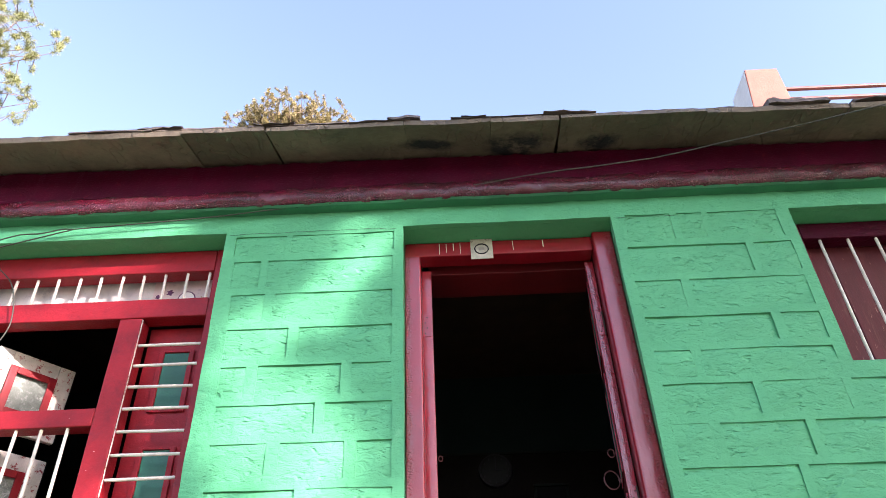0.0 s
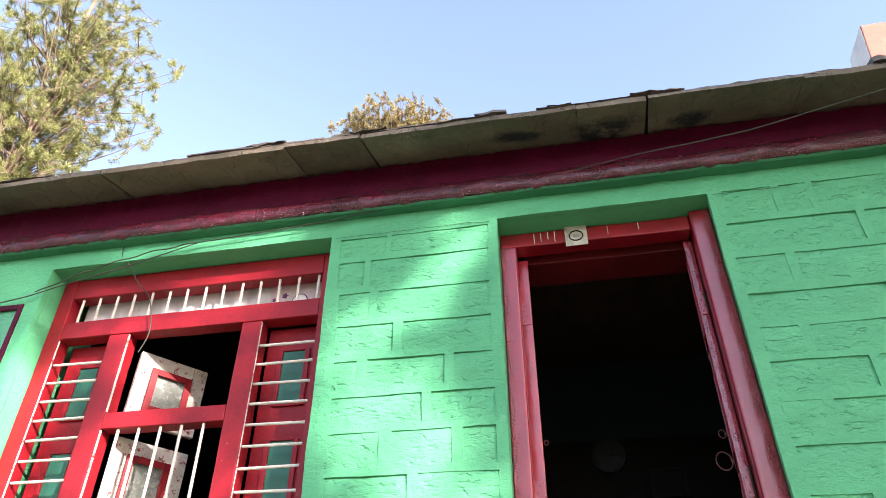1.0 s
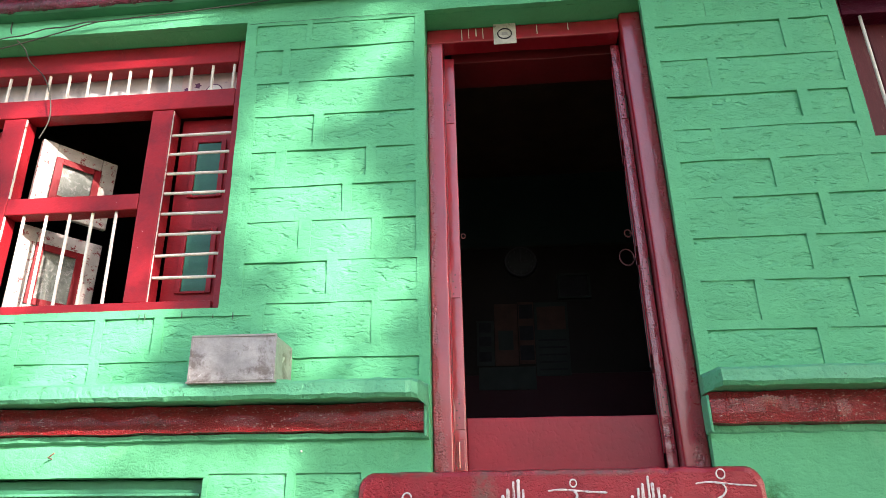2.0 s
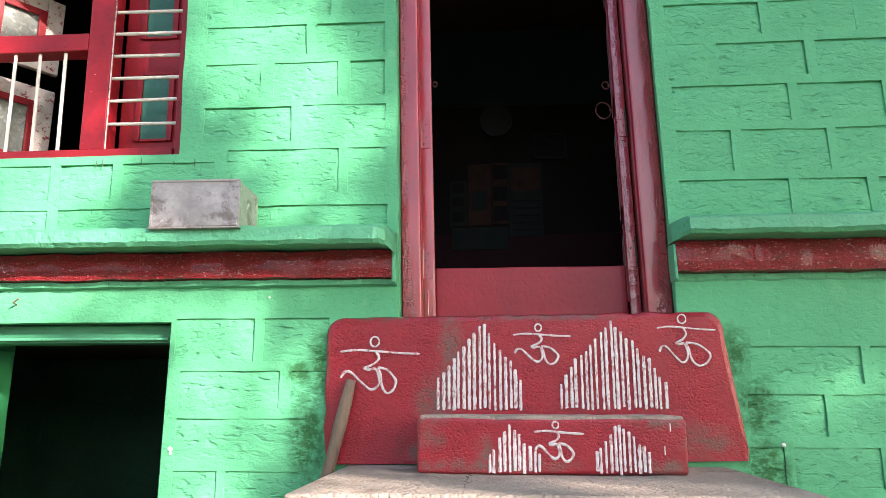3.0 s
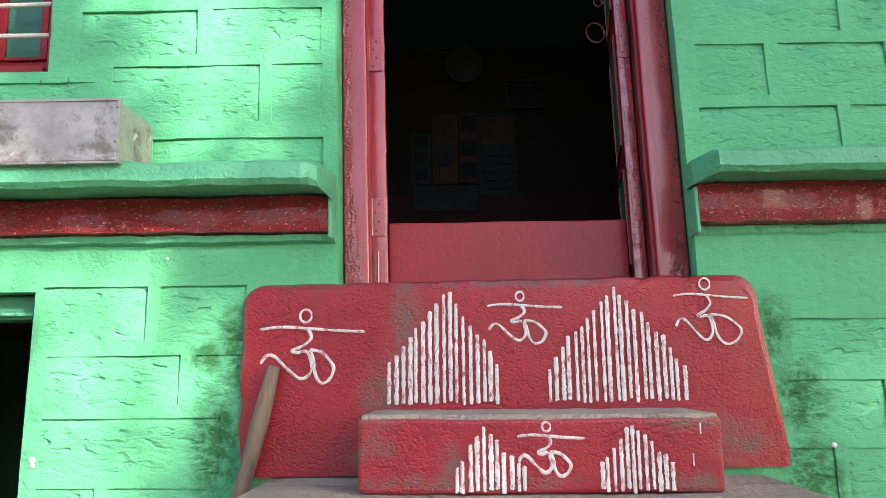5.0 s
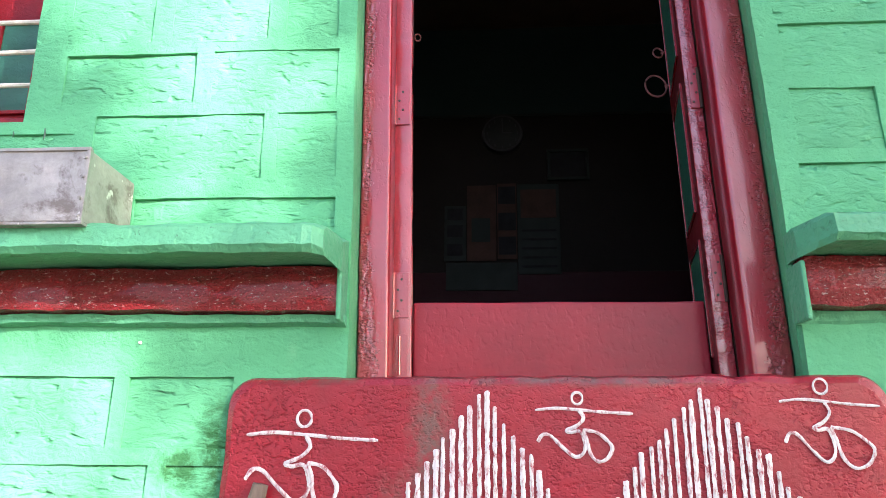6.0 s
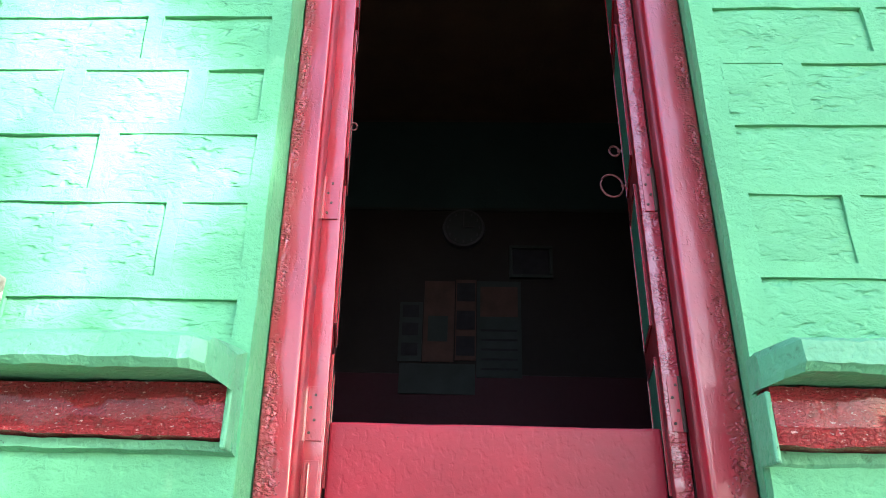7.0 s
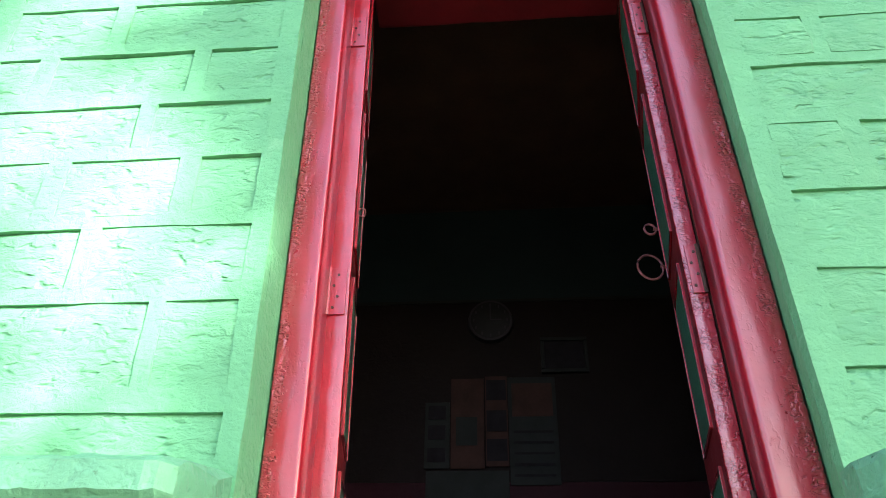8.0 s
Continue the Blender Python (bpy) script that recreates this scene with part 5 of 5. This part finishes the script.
# ---- room behind the door ----
def make_room():
    yb = 2.2
    # wall and ceiling colours here carry the room's shade
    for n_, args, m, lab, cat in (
            ("wall_room_back_lower", (-3.3, 3.3, yb, yb + 0.1, 1.62, 2.448), mat_shaded_room_red, "red lower back wall of the room, darkened to hold its shade", "wall"),
            ("wall_room_back_middle", (-3.3, 3.3, yb + 0.001, yb + 0.1, 2.45, 3.398), mat_shaded_room_mid, "middle back wall of the room, near black to hold its shade", "wall"),
            ("wall_room_back_upper", (-3.3, 3.3, yb + 0.002, yb + 0.1, 3.40, 4.0), mat_shaded_room_green, "green upper back wall of the room, darkened to hold its shade", "wall"),
            ("wall_room_west", (-3.4, -3.3, 0.481, yb + 0.1, 1.62, 4.0), mat_shaded_room_green, "green side wall of the room, darkened to hold its shade", "wall"),
            ("wall_room_east", (3.3, 3.4, 0.481, yb + 0.1, 1.62, 4.0), mat_shaded_room_green, "green side wall of the room, darkened to hold its shade", "wall"),
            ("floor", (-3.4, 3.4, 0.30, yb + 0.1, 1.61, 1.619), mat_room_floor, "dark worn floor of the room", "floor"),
            ("ceiling", (-3.4, 3.4, 0.481, yb + 0.1, 4.0, 4.05), mat_dark_wood, "plank ceiling of the room, dark to deepen its shade", "ceiling")):
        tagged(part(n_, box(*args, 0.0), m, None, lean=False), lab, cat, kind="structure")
    tagged(part("trim", box(-3.3, 3.3, yb - 0.012, yb - 0.001, 3.394, 3.410, 0.002), mat_shaded_print, None, lean=False), "strip along the room's back wall, darkened as shade", "trim", kind="structure")
    for sgn, a, b in ((-1, WEST, WEST + 0.3), (1, EAST - 0.3, EAST)):
        tagged(part("wall_side", box(a, b, 0.481, 4.2, 0.0, 4.15, 0.0), mat_mortar, None, lean=False), "plain green side wall of the house", "wall", kind="structure")
    tagged(part("wall_rear", box(WEST, EAST, 4.0, 4.2, 0.0, 4.9, 0.0), mat_whitewash, None, lean=False), "plain rear wall of the house", "wall", kind="structure")
    # things on the back wall
    ck = root("wall_clock", -0.045, yb - 0.03, 3.16, "round wall clock with a dark rim and a dial darkened as shade", "clock")
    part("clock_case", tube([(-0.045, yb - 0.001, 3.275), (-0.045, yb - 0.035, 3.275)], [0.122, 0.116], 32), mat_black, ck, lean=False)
    dial = part("clock_dial", tube([(-0.045, yb - 0.036, 3.275), (-0.045, yb - 0.038, 3.275)], 0.104, 32), mat_shaded_dial, ck, lean=False)
    part("clock_hand", box(-0.048, -0.042, yb - 0.043, yb - 0.040, 3.275, 3.352, 0.0), mat_black, dial, lean=False)
    part("clock_hand", box(-0.045, 0.012, yb - 0.043, yb - 0.040, 3.272, 3.278, 0.0), mat_black, dial, lean=False)
    for k in range(12):
        q = math.pi * k / 6
        cx, cz = -0.045 + 0.088 * math.sin(q), 3.275 + 0.088 * math.cos(q)
        part("hour_mark", box(cx - 0.004, cx + 0.004, yb - 0.0405, yb - 0.0385, cz - 0.008, cz + 0.008, 0.0), mat_black, dial, lean=False)

    def pinned(name, x0, x1, z0, z1, m, label):
        bm = box(x0, x1, yb - 0.008, yb - 0.003, z0, z1, 0.001, cuts=8)
        for v in bm.verts:
            v.co.y -= 0.004 * noise.noise(Vector((v.co.x * 7, v.co.z * 7, 2))) + 0.003
        return tagged(part(name, bm, m, None, lean=False), label, name.replace("_", " "))
    pinned("poster", -0.367, 0.028, 2.342, 2.500, mat_shaded_print, "green printed sheet, darkened as shade, pinned to the back wall")
    cal = pinned("calendar", 0.034, 0.270, 2.433, 2.963, mat_shaded_print, "tall paper calendar, darkened as shade, on the back wall")
    part("printed_picture", box(0.052, 0.252, yb - 0.0145, yb - 0.0125, 2.76, 2.93, 0.0), mat_shaded_poster, cal, "printed picture darkened as shade", lean=False)
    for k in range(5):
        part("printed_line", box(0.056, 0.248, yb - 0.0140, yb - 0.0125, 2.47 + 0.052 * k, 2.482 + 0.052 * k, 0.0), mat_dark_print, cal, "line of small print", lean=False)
    warm = pinned("poster", -0.250, -0.086, 2.510, 2.960, mat_shaded_poster, "warm coloured poster, darkened as shade, on the back wall")
    part("printed_picture", box(-0.225, -0.12, yb - 0.0145, yb - 0.0125, 2.62, 2.76, 0.0), mat_shaded_print, warm, "small printed picture darkened as shade", lean=False)
    side = pinned("poster", -0.378, -0.256, 2.511, 2.837, mat_shaded_print, "narrow printed sheet with small dark pictures on the back wall")
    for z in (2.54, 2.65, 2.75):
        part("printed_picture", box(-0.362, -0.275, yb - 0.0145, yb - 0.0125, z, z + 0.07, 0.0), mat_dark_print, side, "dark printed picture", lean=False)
    strip = pinned("poster", -0.080, 0.030, 2.520, 2.970, mat_shaded_poster, "tall sheet with three dark pictures on the back wall")
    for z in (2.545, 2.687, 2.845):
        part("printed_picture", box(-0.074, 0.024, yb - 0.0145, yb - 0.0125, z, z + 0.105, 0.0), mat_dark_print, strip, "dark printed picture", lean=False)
    pf = root("picture_frame", 0.328, yb - 0.01, 2.984, "small dark framed picture on the back wall", "picture")
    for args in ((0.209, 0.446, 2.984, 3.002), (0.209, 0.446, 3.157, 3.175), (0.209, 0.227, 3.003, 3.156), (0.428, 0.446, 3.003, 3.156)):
        part("frame_rail", box(args[0], args[1], yb - 0.024, yb - 0.002, args[2], args[3], 0.002), mat_shaded_print, pf, "picture moulding darkened as shade", lean=False)
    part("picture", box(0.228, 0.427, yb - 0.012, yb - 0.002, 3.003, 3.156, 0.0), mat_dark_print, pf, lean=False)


make_room()


# ---- house behind, with a post and rail on its terrace ----
def make_rear_house():
    h = root("rear_house", 5.0, 4.5, 0.0, "plastered house behind with a railed roof terrace", "house")
    y = 4.4
    k = (y + 2.714) / (3.2 + 2.714)
    fx = lambda x: -0.172 + (x + 0.172) * k
    fz = lambda z: 1.585 + (z - 1.585) * k
    zt = fz(7.60)
    part("wall", box(fx(3.2), 12.0, y - 0.05, y + 5.0, 1.0, zt - 0.15, 0.01), mat_whitewash, h, lean=False)
    part("roof_slab", box(fx(3.2) - 0.1, 12.1, y - 0.15, y + 5.1, zt - 0.15, zt, 0.01), mat_concrete, h, lean=False)
    p = box(fx(3.22), fx(3.71), y - 0.1, y + 0.5, zt, fz(8.45), 0.012)
    for v in p.verts:
        if v.co.z > zt + 0.3:
            v.co.x += 0.10 if v.co.x < fx(3.5) else -0.02
    part("terrace_post", p, mat_post, h, "salmon plastered terrace post", lean=False)
    q = box(fx(3.22) - 0.012, fx(3.22) + 0.02, y - 0.085, y + 0.48, zt, fz(8.44), 0.006)
    for v in q.verts:
        if v.co.z > zt + 0.3:
            v.co.x += 0.10
    part("post_side", q, mat_whitewash, h, "whitewashed side of the post", lean=False)
    dome = tube([(fx(3.50), y + 0.18, fz(8.445)), (fx(3.50), y + 0.18, fz(8.48)), (fx(3.50), y + 0.18, fz(8.52)), (fx(3.50), y + 0.18, fz(8.545))], [0.15, 0.15, 0.11, 0.04], 16)
    part("post_cap", dome, mat_whitewash, h, "white rounded cap", lean=False)
    part("rail", tube([(fx(3.72), y, fz(8.155)), (12, y, fz(8.10) - 0.02)], 0.032, 10), mat_rail, h, "dull red pipe rail", lean=False)
    part("rail", tube([(fx(3.72), y, fz(7.975)), (12, y, fz(7.93) - 0.02)], 0.032, 10), mat_rail, h, "dull red pipe rail", lean=False)
    for x in (fx(5.0), 8.3, 10.5):
        part("rail_post", tube([(x, y, zt), (x, y, fz(8.05))], 0.03, 10), mat_rail, h, lean=False)


make_rear_house()


# ---- small marks on the facade ----
def make_marks():
    r = random.Random(9)
    for x in (-1.655, -1.63, -1.47, -1.335, -1.25):
        z = 2.27 - 0.02 * r.random()
        h = r.uniform(0.015, 0.045)
        part("paint_drip", ribbon([(x, z), (x + 0.002, z - h / 2), (x, z - h)], 0.006, -0.004), mat_drip, facade, "dark paint drip below the window", recalc=False)
    for x, z, q in ((-1.273, 1.145, 0.009), (-1.27, 1.13, 0.006), (0.905, 1.168, 0.007), (-0.93, 1.70, 0.004), (0.71, 1.785, 0.005)):
        part("paint_blot", tube([(x, 0.004, z), (x, -0.003, z), (x, -0.006, z)], [q, q, q * 0.5], 9), mat_white, facade, "white paint blot")
    # wavy crack along the lintel line
    for x0, x1 in ((-1.30, -0.47), (0.60, 0.90)):
        pts = [(x, 3.742 + 0.012 * noise.noise(Vector((x * 9, 1, 4)))) for x in spans(x0, x1, 0.03)]
        part("crack", ribbon(pts, 0.003, -0.004), mat_drip, facade, "fine dark crack in the paint", recalc=False)
    nail = root("nail", -1.93, -0.01, 1.68, "bent iron nail in the green wall", "nail")
    part("shaft", tube([(-1.93, 0.01, 1.68), (-1.925, -0.03, 1.685), (-1.90, -0.035, 1.70)], 0.003, 6), mat_iron, nail)


make_marks()

# ---- trees ----
def needle_clump(r, c, size, verts, faces, count, width, up=0.5):
    """Long needles spreading from a twig's end."""
    for _ in range(count):
        d = Vector((r.gauss(0, 1), r.gauss(0, 1), r.gauss(0, 1) + up)).normalized()
        s = d.cross(Vector((r.gauss(0, 1), r.gauss(0, 1), r.gauss(0, 1)))).normalized() * width
        e = c + d * size * r.uniform(0.6, 1.1)
        b = c + d * size * r.uniform(0.0, 0.3)
        i = len(verts)
        verts.extend((b - s, b + s, e + s * 0.4, e - s * 0.4))
        faces.append((i, i + 1, i + 2, i + 3))


def needle_tuft(r, c, axis, size, verts, faces, count, width):
    """A rounded brush of short needles round the last stretch of a twig."""
    axis = axis.normalized()
    for _ in range(count):
        d = Vector((r.gauss(0, 1), r.gauss(0, 1), r.gauss(0, 1))).normalized()
        d = (d + axis * r.uniform(0.2, 1.0)).normalized()
        b = c + axis * size * r.uniform(-0.7, 0.45) + d * size * r.uniform(0.0, 0.35)
        e = b + d * size * r.uniform(0.35, 0.6)
        s = d.cross(Vector((r.gauss(0, 1), r.gauss(0, 1), r.gauss(0, 1)))).normalized() * width
        i = len(verts)
        verts.extend((b - s, b + s, e + s * 0.5, e - s * 0.5))
        faces.append((i, i + 1, i + 2, i + 3))


def branch_points(r, a, b, sag, n=5):
    side = Vector((r.gauss(0, 1), r.gauss(0, 1), 0)) * (b - a).length * 0.06
    return [a.lerp(b, k / n) + side * math.sin(math.pi * k / n) + Vector((0, 0, sag * math.sin(math.pi * k / n))) for k in range(n + 1)]


def make_pine(name, seed, base, top, crown_c, crown_r, limbs, twigs, clump, count, width, leaf_mat, label, trunk_r=0.22):
    """A tapered trunk, limbs that rise out of it, twigs on the limbs and needle clumps on the twigs."""
    r = random.Random(seed)
    tree = root(name, *base, label, "tree")
    base, top, crown_c = Vector(base), Vector(top), Vector(crown_c)
    trunk = [base.lerp(top, k / 9) + Vector((0.25 * noise.noise(Vector((k * 0.5, seed, 0))), 0.25 * noise.noise(Vector((k * 0.5, seed, 7))), 0)) * min(1, k) for k in range(10)]
    part("trunk", tube(trunk, [trunk_r * (1 - 0.085 * k) for k in range(10)], 10), mat_bark, tree, lean=False, smooth=True)
    bm = bmesh.new()
    verts, faces = [], []
    for _ in range(limbs):
        while True:
            u = Vector((r.uniform(-1, 1), r.uniform(-1, 1), r.uniform(-1, 1)))
            if 0.35 < u.length < 1:
                break
        end = crown_c + Vector((u.x * crown_r[0], u.y * crown_r[1], u.z * crown_r[2])) * 0.9
        t = max(0.30, min(0.96, (end.z - base.z) / (top.z - base.z) - r.uniform(0.05, 0.16)))
        k = t * 9
        start = trunk[int(k)].lerp(trunk[min(9, int(k) + 1)], k - int(k))
        pts = branch_points(r, start, end, -0.05 * (end - start).length)
        tube(pts, [0.030 * trunk_r / 0.22 * (1 - 0.16 * q) for q in range(6)], 5, bm)
        needle_tuft(r, end, end - pts[4] + Vector((0, 0, 0.3)), clump, verts, faces, count, width)
        for _ in range(twigs):
            p = pts[r.randint(2, 5)]
            e = p + (Vector((r.gauss(0, 1), r.gauss(0, 1), r.gauss(0.35, 0.8))).normalized() * r.uniform(0.4, 1.1)) * min(crown_r) * (0.24 if crown_r[2] > 2 else 0.36)
            tube([p, p.lerp(e, 0.5) + Vector((0, 0, -0.04)), e], [0.012, 0.009, 0.005], 4, bm)
            for q in range(2):
                needle_tuft(r, p.lerp(e, 1.0 - 0.45 * q * r.random()), e - p + Vector((0, 0, 0.4)), clump * r.uniform(0.75, 1.15), verts, faces, count, width)
    part("branchwork", bm, mat_bark, tree, lean=False)
    mesh_object("crown", [tuple(v) for v in verts], faces, leaf_mat, tree, lean=False)
    return tree


make_pine("pine_tree", 11, (-13.2, 7.2, ground_height(-13.2, 7.2) - 0.3), (-13.0, 7.0, 19.5), (-12.75, 7.0, 15.6), (3.2, 3.1, 4.4), 130, 8, 0.17, 110, 0.0045,
          mat_needle, "tall airy pine with yellow-green needle tufts behind the house")
make_pine("pine_tree", 23, (-7.2, 18.0, ground_height(-7.2, 18) - 0.3), (-7.2, 18.0, 24.8), (-7.3, 18.0, 23.35), (3.2, 2.4, 1.35), 320, 6, 0.15, 80, 0.006,
          mat_needle_pale, "pale yellowish pine crown rising far behind the roof")

# patches of the facade that the sun reaches through the crown: centre x, z, half width, half height
GLADES = ((-0.88, 2.66, 0.27, 0.24), (-0.80, 2.56, 0.24, 0.12), (-1.22, 3.12, 0.12, 0.16), (-0.75, 3.46, 0.14, 0.07), (-0.98, 3.24, 0.18, 0.06), (-1.22, 2.85, 0.10, 0.25), (-0.62, 2.33, 0.14, 0.10), (-1.0, 2.30, 0.12, 0.06),
          (-0.62, 3.70, 0.16, 0.10), (-2.85, 2.8, 0.15, 0.5), (-2.1, 3.44, 0.55, 0.05), (-2.2, 2.75, 0.2, 0.3), (-1.75, 2.7, 0.05, 0.3), (-2.9, 2.1, 0.9, 0.14), (-1.9, 2.05, 0.25, 0.10), (-2.0, 3.8, 0.5, 0.10), (-3.05, 2.8, 0.06, 0.7),
          (-1.05, 1.70, 0.2, 0.05), (-1.6, 1.68, 0.3, 0.05), (-1.0, 1.36, 0.22, 0.07), (-0.82, 1.50, 0.10, 0.08), (-1.15, 1.12, 0.14, 0.12), (-1.15, 0.80, 0.18, 0.14), (-1.05, 0.45, 0.22, 0.25),
          (-0.85, 2.0, 0.3, 0.05), (-1.9, 2.2, 0.45, 0.10), (-2.4, 1.74, 0.5, 0.07), (-1.25, 0.38, 0.35, 0.2))


def make_shade_pines():
    """Two pines beside the yard whose crowns meet and dapple the facade."""
    r = random.Random(5)
    crowns = []
    for x, y, reach in ((3.0, -8.4, 1.0), (14.6, -8.0, -1.0)):
        base = Vector((x, y, ground_height(x, y) - 0.2))
        tree = root("pine_tree", *base, "tall pine beside the yard that dapples the facade", "tree")
        trunk = [base + Vector((0.12 * math.sin(k), 0.1 * math.cos(k * 1.3), 1.05 * k)) for k in range(11)]
        part("trunk", tube(trunk, [0.24 - 0.02 * k for k in range(11)], 10), mat_bark, tree, lean=False, smooth=True)
        bm, hubs = bmesh.new(), []
        for k in range(16):
            start = trunk[r.randint(4, 10)]
            end = start + Vector((reach * r.uniform(1.5, 5.5), r.uniform(-1.4, 1.6), r.uniform(0.2, 1.2)))
            pts = branch_points(r, start, end, -0.1)
            tube(pts, [0.034 - 0.005 * q for q in range(6)], 5, bm)
            hubs.extend(pts[2:])
        crowns.append((tree, bm, hubs, [], []))
    made = 0
    while made < 3600:
        x, z = r.uniform(-4.4, 3.4), r.uniform(-0.4, 4.7)
        dense = 0.26 if x < -1.3 else (0.62 if x < -0.45 else 0.93)
        if z < 0.72:
            dense = 0.22 if x < -0.85 else 0.25
        elif z < 1.75 and x < -0.7:
            dense = 0.2
        elif z < 1.10 and x > -0.7:
            dense = 0.30 if x < 0.75 else 0.14
        elif z < 1.70 and x > -0.7:
            dense = 0.96 if x < 0.75 or z > 1.5 else 0.32
        if r.random() > dense or any(((x - g[0]) / (g[2] + 0.09)) ** 2 + ((z - g[1]) / (g[3] + 0.09)) ** 2 < 1 for g in GLADES):
            continue
        c = Vector((x, 0, z)) + SUN * r.uniform(6.0, 8.6)
        tree, bm, hubs, verts, faces = crowns[0 if x < -0.5 else 1]
        hub = min(hubs, key=lambda h: (h - c).length_squared)
        if r.random() < 0.35:
            tube([hub, hub.lerp(c, 0.5) + Vector((0, 0, -0.05)), c], [0.010, 0.008, 0.005], 4, bm)
        needle_clump(r, c, 0.22, verts, faces, 26, 0.011, 0.3)
        made += 1
    for tree, bm, hubs, verts, faces in crowns:
        part("branchwork", bm, mat_bark, tree, lean=False)
        mesh_object("crown", [tuple(v) for v in verts], faces, mat_needle, tree, lean=False)


make_shade_pines()

# ---- stones of the facade, last ----
for i, s in enumerate(STONES):
    make_stone(*s, i)
